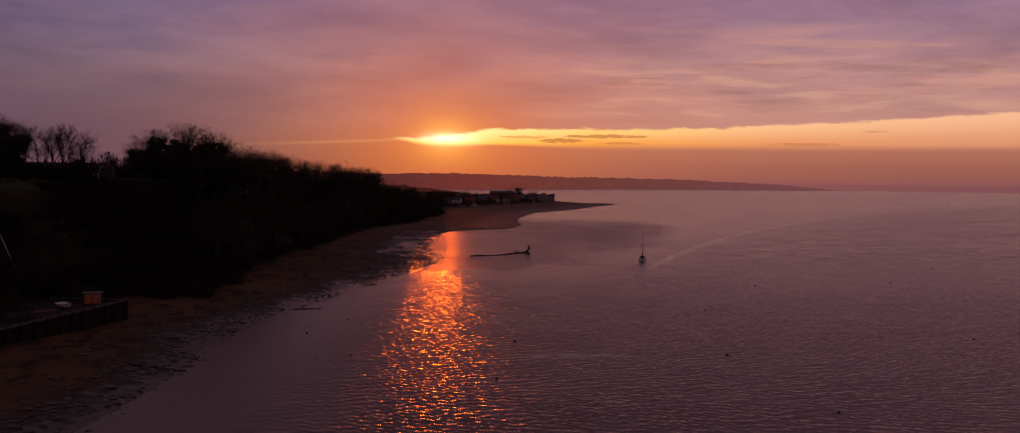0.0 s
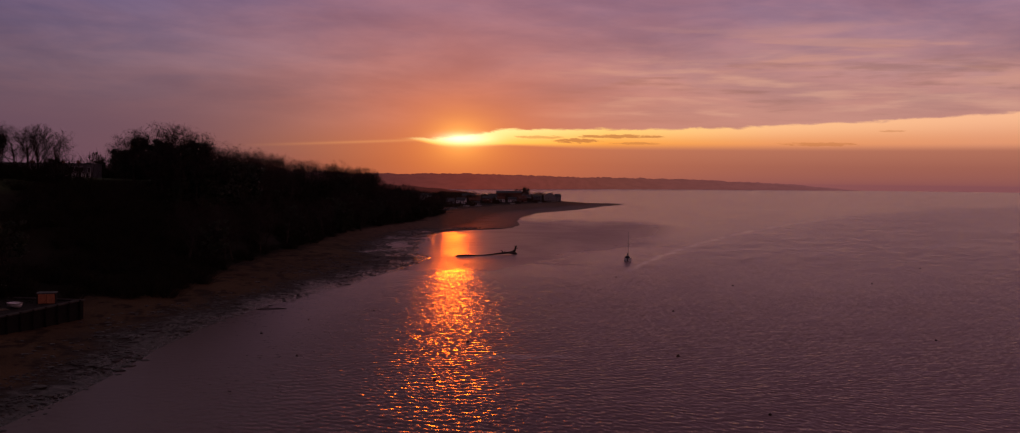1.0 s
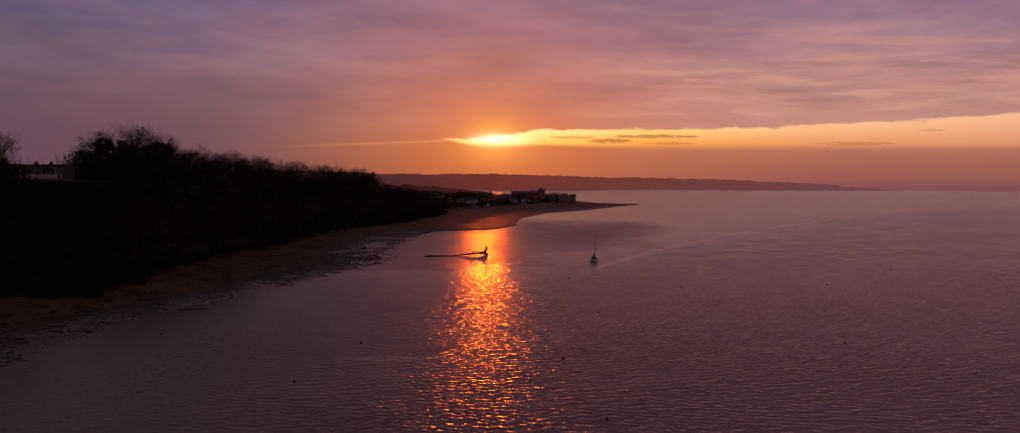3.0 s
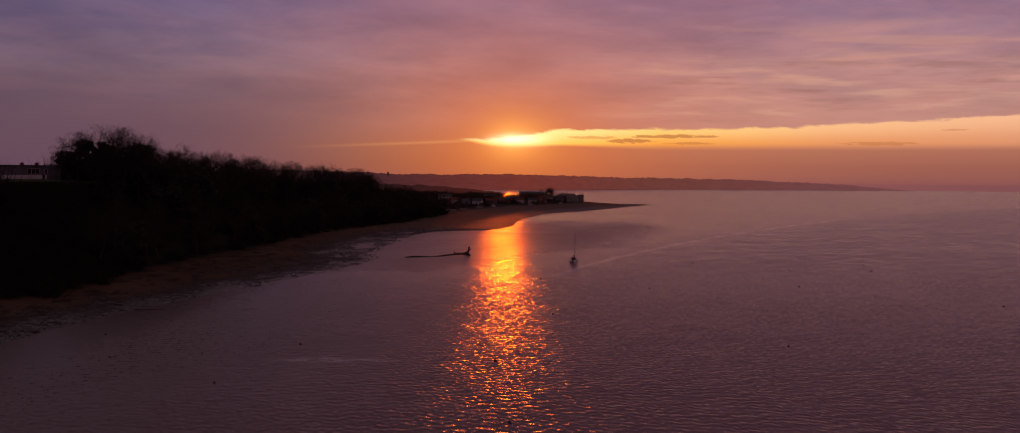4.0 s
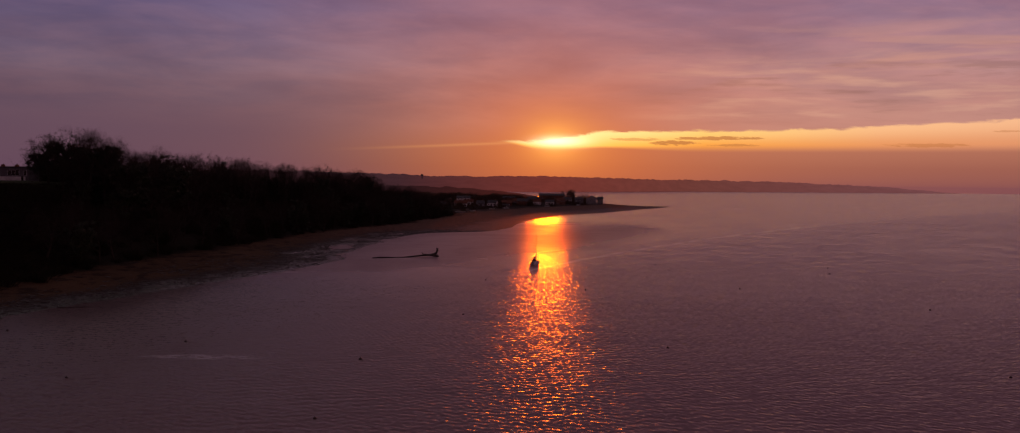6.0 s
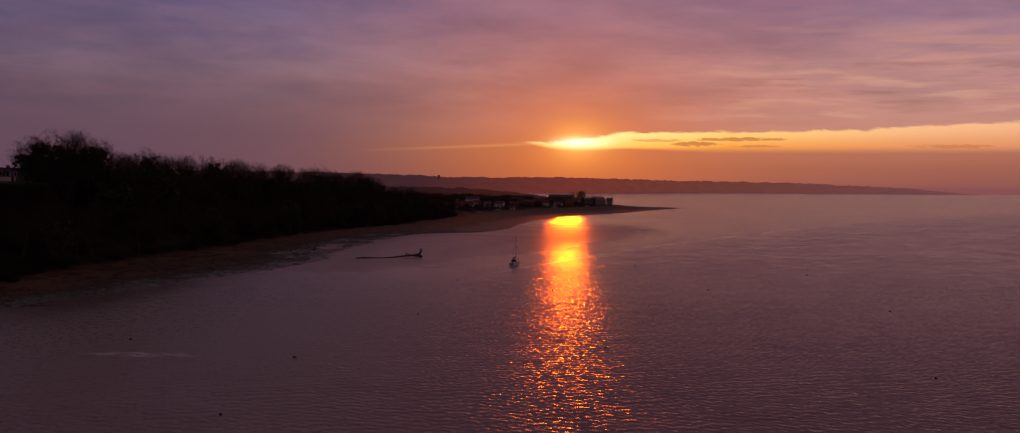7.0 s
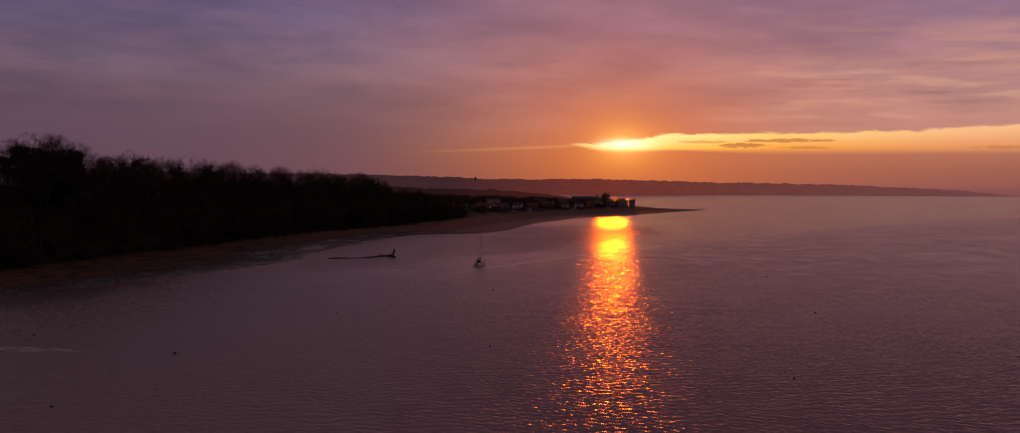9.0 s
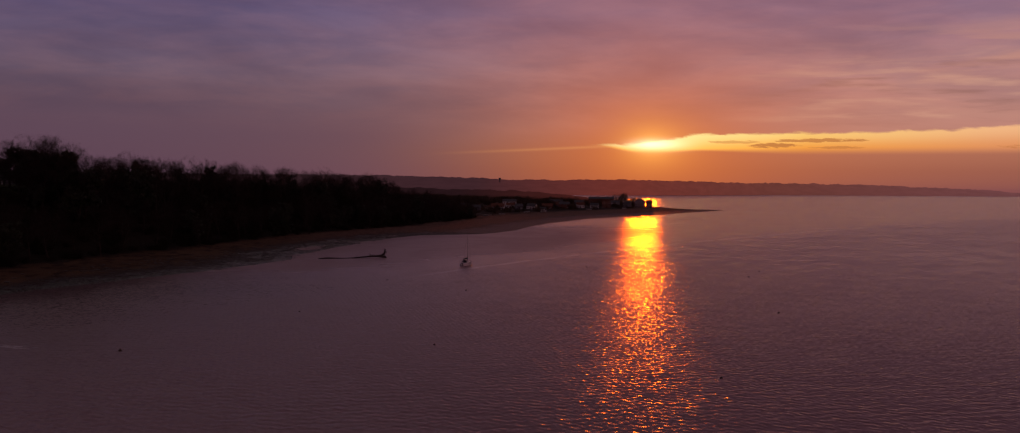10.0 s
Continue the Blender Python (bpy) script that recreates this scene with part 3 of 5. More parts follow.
def height(x, y):
    x, y = np.asarray(x, float), np.asarray(y, float)
    xs, xf = table(SHORE, y), table(FOOT, y)
    s = (xs - x) / (xs - xf)
    beach = np.where(y > 505, 0.34, 0.2) * np.clip(s / 0.06, 0, 1) + 2.8 * np.clip(s, 0, 1) ** table(FLAT, y) + np.where((s > 0) & (s < 1), 0.07 * rumple(x, y), 0)
    # shallow pools and runnels left by the tide on the bay's flats
    pool = np.sin(x * 0.33 + 2.1 * np.sin(y * 0.043 + 0.6)) + np.sin(y * 0.12 + 1.9 * np.sin(x * 0.16)) + 0.5 * np.sin(x * 0.71 - y * 0.21)
    beach = beach - 0.62 * ease((pool - 0.25) / 1.0) * ease((y - 325) / 40) * ease((525 - y) / 30) * ease((0.75 - s) / 0.3)
    bed = np.maximum(-5, -0.03 * (x - xs))
    d = np.maximum(0, xf - x)
    wavy = d + 4 * rumple(x * 0.25, y * 0.25) * ease(d / 20)
    hill = 3 + table(CLIFF, y) * ease(wavy / 50) + 0.35 * rumple(x * 0.5, y * 0.5) * ease(d / 10) + np.clip((d - 120) / 300, 0, 1) * np.where(y > 750, 6, 3)
    z = np.where(s < 0, bed, np.where(s < 1, beach, hill))
    # the shingle spit
    ax, ay, bx, by = 26, 1138, 106, 1206
    u = np.clip(((x - ax) * (bx - ax) + (y - ay) * (by - ay)) / ((bx - ax) ** 2 + (by - ay) ** 2), 0, 1)
    gap = np.hypot(x - ax - u * (bx - ax), y - ay - u * (by - ay))
    return np.maximum(z, (2.6 - 1.9 * u) * np.exp(-(gap / (13 - 5 * u)) ** 2) - 0.15)


def spaced(*runs):
    out = []
    for a, b, step in runs:
        out += list(np.arange(a, b, step))
    return np.array(out + [runs[-1][1]])


def sheet(xs, ys, fz):
    gx, gy = np.meshgrid(xs, ys)
    v = np.stack([gx.ravel(), gy.ravel(), fz(gx, gy).ravel()], 1)
    i = (np.arange(len(ys) - 1)[:, None] * len(xs) + np.arange(len(xs) - 1)[None]).ravel()
    return v, np.stack([i, i + 1, i + 1 + len(xs), i + len(xs)], 1)


v, f = sheet(spaced((-3600, -400, 160), (-400, -170, 12), (-170, -90, 4), (-90, 20, 1.25), (20, 130, 5), (130, 400, 45), (400, 4400, 400)),
             spaced((-3000, -200, 200), (-200, 80, 14), (80, 700, 2.5), (700, 1260, 6), (1260, 2000, 40), (2000, 4700, 300)), height)
tagged(part("ground", from_arrays("ground", v, f, GROUND, True), None), "dark estuary shore rising to a wooded bank", "ground", kind="structure")
v, f = sheet(spaced((-3600, -200, 200), (-200, 400, 25), (400, 4400, 250)), spaced((-3000, 0, 250), (0, 900, 25), (900, 4800, 300)), lambda x, y: 0 * x)
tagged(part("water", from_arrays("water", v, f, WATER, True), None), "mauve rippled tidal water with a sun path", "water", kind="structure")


# ---- hills across the estuary ----
def far_hills(name, line, label):
    """A wooded ridge along a line of (x, y, height), with a bumpy tree line on its crest."""
    rng = np.random.default_rng(5)
    cum = np.concatenate([[0], np.cumsum([math.dist(a[:2], b[:2]) for a, b in zip(line, line[1:])])])
    u = np.arange(0, cum[-1], 6.0)
    x, y, h = (np.interp(u, cum, [p[k] for p in line]) for k in range(3))
    trees = sum(np.interp(u, np.arange(0, cum[-1] + w, w), rng.random(int(cum[-1] / w) + 2)) * a for w, a in ((260, 5), (70, 3), (22, 4), (9, 3)))
    rows = [np.stack([x + k * 0.35 * h, y + k * h, np.maximum(-0.5, r)], 1) for k, r in ((0, 0 * h - 0.5), (0.4, 0 * h + np.minimum(h * 0.25, 3 + trees * 0.2)), (3, (h - 8) * 0.55 + trees * 0.4), (6, np.maximum(0.3, h - 6 + trees * np.minimum(1, h / 25))), (12, h * 0.3))]
    v, k = np.concatenate(rows), len(u)
    i = (np.arange(len(rows) - 1)[:, None] * k + np.arange(k - 1)[None]).ravel()
    # the ridge glows with its painted haze and takes no light
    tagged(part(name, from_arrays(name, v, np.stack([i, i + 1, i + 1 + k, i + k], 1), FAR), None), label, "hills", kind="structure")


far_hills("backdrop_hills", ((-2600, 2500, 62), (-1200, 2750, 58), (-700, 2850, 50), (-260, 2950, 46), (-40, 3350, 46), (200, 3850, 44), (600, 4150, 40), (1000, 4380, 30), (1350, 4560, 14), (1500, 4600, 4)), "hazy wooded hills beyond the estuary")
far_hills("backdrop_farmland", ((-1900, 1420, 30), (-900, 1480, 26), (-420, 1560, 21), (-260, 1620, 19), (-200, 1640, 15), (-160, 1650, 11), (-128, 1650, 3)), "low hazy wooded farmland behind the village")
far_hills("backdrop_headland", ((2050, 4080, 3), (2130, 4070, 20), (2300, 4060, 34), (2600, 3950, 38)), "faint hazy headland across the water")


def water_tower():
    top = thing("water_tower", "dark water tower on the far hazy ridge", "tower", at=pose(-585, 2905, 37))
    top.scale = (0.75, 0.75, 0.75)
    # the tower glows with the same painted haze as the ridge
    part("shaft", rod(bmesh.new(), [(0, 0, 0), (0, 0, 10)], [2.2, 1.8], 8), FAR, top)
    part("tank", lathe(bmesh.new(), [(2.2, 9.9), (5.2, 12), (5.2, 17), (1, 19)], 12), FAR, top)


water_tower()


# ---- trees ----
def grow(seed, tall, spread, levels, lean=0.0, droop=0.0, fork=0.35, broad=1.0, stout=1.0):
    """A bare tree: wood (trunk and limbs) and spray (twigs), as corner and triangle arrays."""
    rng = np.random.default_rng(seed)
    wood_v, wood_f, spray_v, spray_f = [], [], [], []

    def tube(pts, radii, sides):
        start = len(wood_v)
        for i, (p, r) in enumerate(zip(pts, radii)):
            ax = pts[min(i + 1, len(pts) - 1)] - pts[max(i - 1, 0)]
            ax = ax / (np.linalg.norm(ax) + 1e-9)
            a = np.cross(ax, (0.3, 0.9, 0.2))
            a /= np.linalg.norm(a) + 1e-9
            b = np.cross(ax, a)
            for k in range(sides):
                t = 2 * math.pi * k / sides
                wood_v.append(p + r * (a * math.cos(t) + b * math.sin(t)))
        for i in range(len(pts) - 1):
            for k in range(sides):
                p, q = start + i * sides + k, start + i * sides + (k + 1) % sides
                wood_f.append((p, q, q + sides))
                wood_f.append((p, q + sides, p + sides))

    def blade(p, q, r):
        w = np.cross(q - p, rng.normal(size=3))
        w *= r / (np.linalg.norm(w) + 1e-9)
        i = len(spray_v)
        spray_v.extend((p - w, p + w, q))
        spray_f.append((i, i + 1, i + 2))

    def branch(p, way, long, r, level):
        bits = 4 if level == 0 else 3
        pts, here = [p], p
        for _ in range(bits):
            way = way + rng.normal(size=3) * (0.07 if level == 0 else (0.18 if level < 3 else 0.09)) + np.array((0, 0, (0.10 if level < 2 else 0.03) - droop * level * 0.1))
            way /= np.linalg.norm(way)
            here = here + way * long / bits
            pts.append(here)
        radii = [r * (1 - 0.72 * i / bits) for i in range(bits + 1)]
        if level >= levels - 1:
            for a, b, w in zip(pts, pts[1:], radii):
                blade(a, b, w)
        else:
            tube(pts, radii, 6 if level == 0 else (4 if level == 1 else 3))
        if level == levels:
            return
        count = (10, 6, 5, 5, 3)[level]
        for i in range(count):
            at = fork + (1 - fork) * (i + rng.random()) / count if level == 0 else 0.25 + 0.75 * (i + rng.random()) / count
            k = min(int(at * bits), bits - 1)
            q = pts[k] + (pts[k + 1] - pts[k]) * (at * bits - k)
            side = rng.normal(size=3)
            side -= side.dot(way) * way
            side /= np.linalg.norm(side) + 1e-9
            out = way * (0.75 if level else 0.55) + side * spread * (1.0 if level else 1.1) + np.array((0, 0, 0.12))
            out /= np.linalg.norm(out)
            branch(q, out, long * ((0.62 if level < 2 else 0.52) if level else 0.5 * (1.25 - 0.5 * at)) * (0.75 + 0.5 * rng.random()), max(r * 0.42 * (1.1 - 0.4 * at), 0.021 if levels == 4 else 0.015), level + 1)

    branch(np.zeros(3) + (0, 0, -0.6), np.array((lean, 0.02, 1.0)), tall * 0.72, tall * 0.019 * stout, 0)
    wv, sv = np.array(wood_v), np.array(spray_v)
    # twigs end along a domed outline
    def domed(v):
        c, r = np.array((lean * tall * 0.3, 0, tall * 0.6)), np.array((0.36 * broad, 0.36 * broad, 0.42)) * tall
        off = (v - c) / r
        k = np.linalg.norm(off, axis=1)
        k = np.where(k > 0.8, (0.8 + 0.25 * np.tanh((k - 0.8) / 0.55)) / np.maximum(k, 1e-6), 1.0)
        k = np.where(v[:, 2] < tall * 0.3, 1.0, k)
        return c + off * k[:, None] * r

    wv = domed(wv)
    tips = sv.reshape(-1, 3, 3)
    c, r = np.array((lean * tall * 0.3, 0, tall * 0.6)), np.array((0.37 * broad, 0.37 * broad, 0.42)) * tall
    keep = np.linalg.norm((tips[:, 2] - c) / r, axis=1) < 0.86 + 0.16 * rng.random(len(tips))
    keep |= tips[:, 2, 2] < tall * 0.3
    sv = tips[keep].reshape(-1, 3)
    spray_f = np.arange(len(sv)).reshape(-1, 3)
    top = max(wv[:, 2].max(), sv[:, 2].max())
    return wv * tall / top, np.array(wood_f), sv * tall / top, np.array(spray_f)


def leaves(seed, blobs, per, size):
    """Leaf tufts scattered through lumps (x, y, z, radius): loose triangles with an uneven outline."""
    rng = np.random.default_rng(seed)
    v = []
    for x, y, z, r in blobs:
        way = rng.normal(size=(per, 3))
        way /= np.linalg.norm(way, axis=1)[:, None]
        c = np.array((x, y, z)) + way * (r * rng.random(per) ** 0.45)[:, None] * (1, 1, 0.8)
        for _ in range(3):
            v.append(c + rng.normal(size=(per, 3)) * size)
    n = len(blobs)
    v = np.array(v).reshape(n, 3, per, 3).transpose(0, 2, 1, 3).reshape(-1, 3)
    return v, np.arange(len(v)).reshape(-1, 3)


def tree_meshes(seed, tall, ivy=0, **shape):
    wv, wf, sv, sf = grow(seed, tall, **shape)
    wood, spray = from_arrays("trunk", wv, wf, BARK, True), from_arrays("crown", sv, sf, TWIG)
    coat = None
    if ivy:
        rng = np.random.default_rng(seed + 50)
        low = (wv[:, 2] > tall * 0.1) & (wv[:, 2] < tall * (0.5 + 0.32 * rng.random(len(wv)))) & (np.hypot(wv[:, 0], wv[:, 1]) < tall * 0.24)
        pick = wv[rng.choice(np.flatnonzero(low), ivy)]
        blobs = [(*p, tall * (0.02 + 0.034 * rng.random())) for p in pick]
        coat = from_arrays("ivy", *leaves(seed, blobs, 44, tall * 0.014), IVY)
    return wood, spray, coat


KINDS = [tree_meshes(3, 10, spread=0.75, levels=4), tree_meshes(8, 10, spread=0.95, levels=4, fork=0.25), tree_meshes(14, 10, spread=0.6, levels=4, fork=0.3),
         tree_meshes(21, 10, spread=1.0, levels=4, droop=0.5, lean=0.1), tree_meshes(33, 10, spread=0.55, levels=4, lean=-0.08),
         tree_meshes(41, 10, ivy=150, spread=0.9, levels=4, fork=0.2), tree_meshes(57, 10, ivy=230, spread=0.8, levels=5, fork=0.15),
         tree_meshes(64, 10, spread=0.85, levels=5, fork=0.22), tree_meshes(71, 10, spread=0.7, levels=5, fork=0.12, broad=0.85),
         tree_meshes(83, 10, spread=1.05, levels=5, fork=0.2, broad=1.15, stout=1.5), tree_meshes(92, 10, spread=0.6, levels=5, fork=0.25, broad=0.75, stout=1.3)]
LABELS = ["bare winter tree with a dense twiggy crown", "bare spreading tree with crooked limbs", "slim bare tree with upswept twigs", "leaning bare tree with drooping twigs",
          "narrow bare tree on the wooded bank", "ivy-clad bare tree on the wooded bank", "broad ivy-smothered tree with dark leaves", "large bare tree with a domed twiggy crown", "tall bare elm with fine upswept twigs", "stout bare oak with a round open crown", "tall slender bare tree with an open crown"]
masters = {}


def tree(kind, x, y, tall, turn, group, wide=1.0):
    at = pose(x, y, float(height(x, y)) - 0.1, 0, 0, turn)
    name = "ivy_tree" if kind in (5, 6) else "bare_tree"
    if kind not in masters:
        top = thing(name, LABELS[kind], "tree", group)
        for label, me in zip(("trunk", "crown", "ivy"), KINDS[kind]):
            if me:
                part(label, me, None, top)
        masters[kind] = top
        top.matrix_basis = at
        top.scale = (tall / 10 * wide, tall / 10 * wide, tall / 10)
        return top
    made = copy_thing(masters[kind], at)
    made.scale = (tall / 10 * wide, tall / 10 * wide, tall / 10)
    made["group"] = group
    return made


rng = random.Random(4)
BANK = "trees on the wooded bank"
# the tall clump on the brow, and the elms beside the lawn of the flat-roofed house
for kind, x, y, top, wide in ((6, -121, 303, 36, 1.3), (7, -116, 300, 40, 1.5), (6, -111, 303, 41, 1.3), (7, -106, 298, 42.5, 1.5), (6, -101, 304, 41, 1.3), (7, -96, 300, 39.5, 1.4), (6, -92, 304, 35, 1.3),
                              (8, -108, 308, 43, 1.3), (7, -100, 296, 41.5, 1.4), (7, -98, 316, 38.5, 1.2), (3, -96, 328, 37, 1.1), (6, -95, 340, 36, 1.2), (8, -93, 352, 36.5, 1.0), (7, -101, 346, 38.5, 1.0), (1, -96, 362, 37, 1.0),
                              (9, -108.5, 238, 36.8, 1.05), (10, -114.5, 240, 38.6, 1.1), (10, -117.8, 241, 37.8, 1.2), (6, -128, 240, 37.6, 1.3), (7, -124, 246, 38.2, 1.2), (8, -127, 243, 39.2, 1.3), (7, -130, 241, 39, 1.2), (7, -134, 246, 40, 1.4), (6, -142, 252, 42, 1.3), (5, -131, 236, 36, 1.2),
                              (7, -150, 262, 42, 1.3), (8, -160, 274, 43, 1.3), (5, -110, 241, 31, 1.2), (1, -150, 345, 33.5, 1.3), (7, -138, 352, 34, 1.2), (1, -131, 345, 33, 1.3), (7, -129, 322, 33.5, 1.2), (1, -124, 316, 34.5, 1.2), (7, -133, 336, 34, 1.3)):
    tree(kind, x, y, top + 2.0 - float(height(x, y)), rng.uniform(0, 360), BANK, wide)
LINE = ((90, 22), (200, 24), (236, 27), (262, 29), (285, 33), (310, 36), (340, 39), (400, 39.5), (450, 38.5), (500, 37.5), (560, 36), (600, 35), (650, 33), (690, 28), (740, 16))
placed = 39
for i in range(27):
    y = 332 + 10.5 * i + rng.uniform(-3, 3)
    x = float(table(FOOT, y)) - rng.uniform(30, 44)
    tree(rng.choice((0, 1, 7, 1, 0, 2)), x, y, float(table(LINE, y)) + rng.uniform(-1.5, 1.0) - float(height(x, y)), rng.uniform(0, 360), BANK, rng.uniform(0.9, 1.2))
    placed += 1
for i in range(46):
    for k in range(6):
        y = 128 + 12.9 * i + rng.uniform(-5, 5)
        d = 3 + 10.5 * k + rng.uniform(-4, 4)
        x = float(table(FOOT, y)) - d
        gap = abs((x + 143) - (y - 329) * -0.55)
        if placed >= 296 or (k == 5 and rng.random() < 0.4) or (k in (1, 2) and rng.random() < 0.22) or (gap < 16 and y < 335) or (y < 200 and k < 1):
            continue
        room = float(table(LINE, y)) + rng.uniform(-2.4, 0.6) - float(height(x, y))
        tall = min(rng.uniform(11, 18), room)
        if tall < 4.5:
            continue
        tree(rng.choice((0, 1, 2, 3, 4, 0, 1, 5)), x, y, tall, rng.uniform(0, 360), BANK, rng.uniform(0.95, 1.35))
        placed += 1


# ---- scrub, brambles and far woods: uncountable growth ----
def tiled(name, kinds, spots, mat, label, category):
    """One mesh of many clumps: spots are (kind, x, y, z, scale, height scale, turn)."""
    vs, fs, start = [], [], 0
    for kind, x, y, z, s, h, turn in spots:
        v, f = kinds[kind]
        c, q = math.cos(turn), math.sin(turn)
        vs.append(np.stack([x + s * (c * v[:, 0] - q * v[:, 1]), y + s * (q * v[:, 0] + c * v[:, 1]), z + h * v[:, 2]], 1))
        fs.append(f + start)
        start += len(v)
    return tagged(part(name, from_arrays(name, np.concatenate(vs), np.concatenate(fs), mat), None), label, category, kind="stuff")


def bush(seed):
    """A metre-wide unit bush: twigs from the ground and loose tufts."""
    g = np.random.default_rng(seed)
    blobs = [(*(g.normal(size=2) * 0.42), 0.25 + 0.6 * g.random(), 0.2 + 0.22 * g.random()) for _ in range(9)]
    v, f = leaves(seed, blobs, 34, 0.05)
    p = np.stack([g.normal(size=150) * 0.3, g.normal(size=150) * 0.3, np.zeros(150)], 1)
    q = p * 2.3 + np.stack([g.normal(size=150) * 0.1, g.normal(size=150) * 0.1, 0.55 + 0.7 * g.random(150)], 1)
    w = g.normal(size=(150, 3)) * 0.014
    t = np.stack([p - w, p + w, q], 1).reshape(-1, 3)
    return np.concatenate([v, t]), np.concatenate([f, np.arange(450).reshape(-1, 3) + len(v)])


BUSHES = [bush(s) for s in range(60, 65)]
spots = []
for i in range(1250):
    y = 80 + 650 * rng.random() ** 1.1
    d = rng.uniform(0.5, 62)
    x = float(table(FOOT, y)) - d
    s = rng.uniform(2.2, 4.6) * (0.7 if d < 5 else 1)
    gap = abs((x + 143) - (y - 329) * -0.55)
    h = s * rng.uniform(0.7, 1.1)
    h = min(h, max(0.6, float(table(LINE, y)) - float(height(x, y)))) if gap > 22 else min(h, max(0.5, 25.6 - float(height(x, y))))
    if (x < -128 and 300 < y < 345) or (gap < 22 and float(height(x, y)) > 25.2):
        continue
    spots.append((rng.randrange(5), x, y, float(height(x, y)) - 0.15, s, h, rng.uniform(0, 6.3)))
for x, y, top, s in ((-153, 352, 34.5, 7), (-147, 350, 35.5, 7), (-142, 352, 35, 6), (-138, 346, 34.5, 6), (-134, 340, 34.5, 6), (-130, 330, 34, 6), (-127, 322, 34, 5), (-123, 316, 34, 5),
                     (-107, 238, 31.5, 4), (-111, 239, 31, 4), (-103, 238, 29.5, 4), (-115, 240, 30, 4)):
    z = float(height(x, y))
    spots.append((rng.randrange(5), x, y, z - 0.2, s, top - z, rng.uniform(0, 6.3)))
for i in range(190):
    y = rng.uniform(370, 700)
    x = float(table(FOOT, y)) - rng.uniform(14, 52)
    z = float(height(x, y))
    spots.append((rng.randrange(5), x, y, z - 0.15, rng.uniform(3.5, 5.5), min(rng.uniform(5, 9), float(table(LINE, y)) - 2 - z), rng.uniform(0, 6.3)))
for i in range(46):
    x, y = -113 - 0.7 * i + rng.uniform(-2, 2), 233 + 0.5 * i + rng.uniform(-4, 4)
    spots.append((rng.randrange(5), x, y, float(height(x, y)) - 0.15, rng.uniform(3, 4.5), rng.uniform(2.5, 3.8), rng.uniform(0, 6.3)))
for i in range(330):
    u = rng.random()
    x, y = -72 - 48 * u + rng.uniform(-10, 10), 200 + 88 * u + rng.uniform(-16, 16)
    z = float(height(x, y))
    if z < 24.6:
        spots.append((rng.randrange(5), x, y, z - 0.15, rng.uniform(2.2, 3.8), min(rng.uniform(1.6, 3.6), 25.8 - z), rng.uniform(0, 6.3)))
for x, y in ((-127, 322), (-122, 318), (-132, 338), (-126, 334), (-134, 346), (-124, 326), (-129, 330), (-137, 350)):
    spots.append((rng.randrange(5), x, y, float(height(x, y)) - 0.2, rng.uniform(4, 5), rng.uniform(4, 6.5), rng.uniform(0, 6.3)))
tiled("undergrowth", BUSHES, spots, SCRUB, "dense dark scrub and brambles on the bank", "undergrowth")
far = []
for i in range(520):
    y = rng.uniform(760, 1650)
    edge = float(table(FOOT, y))
    x = edge - 30 - 520 * rng.random() ** 1.3
    if y < 1150 and x > edge - 45:
        continue
    s = rng.uniform(5, 11)
    if -160 < x < -85 and 880 < y < 1066:
        continue
    far.append((rng.randrange(5), x, y, float(height(x, y)) - 0.3, s, rng.uniform(4.5, 8.5), rng.uniform(0, 6.3)))
for x, y, top, s in ((-13, 1244, 19.5, 8), (-9, 1240, 18.5, 6), (-18, 1240, 17, 7), (6, 1210, 14, 8), (12, 1200, 13.5, 6), (-2, 1215, 12.5, 7), (-30, 1235, 12.5, 8), (-45, 1230, 12.5, 9), (-60, 1200, 11, 10), (0, 1190, 11.5, 6), (-72, 1205, 12, 9)):
    far.append((rng.randrange(5), x, y, 3, s, top - 3, rng.uniform(0, 6.3)))
for i in range(60):
    y = rng.uniform(690, 1130)
    x = float(table(FOOT, y)) - rng.uniform(8, 60)
    far.append((rng.randrange(5), x, y, float(height(x, y)) - 0.3, rng.uniform(3, 6), rng.uniform(2.5, 6), rng.uniform(0, 6.3)))
tiled("distant_woods", BUSHES, far, REED, "low dark hedges and copses behind the village", "woods")


# ---- stones, weed and strand line on the beach ----
def pebble(seed):
    bm = bmesh.new()
    bmesh.ops.create_icosphere(bm, subdivisions=1, radius=1.0)
    g = np.random.default_rng(seed)
    v = np.array([p.co[:] for p in bm.verts]) * (0.75 + 0.5 * g.random((len(bm.verts), 1))) * (1, 0.8, 0.5)
    f = np.array([[p.index for p in q.verts] for q in bm.faces])
    bm.free()
    return v, f


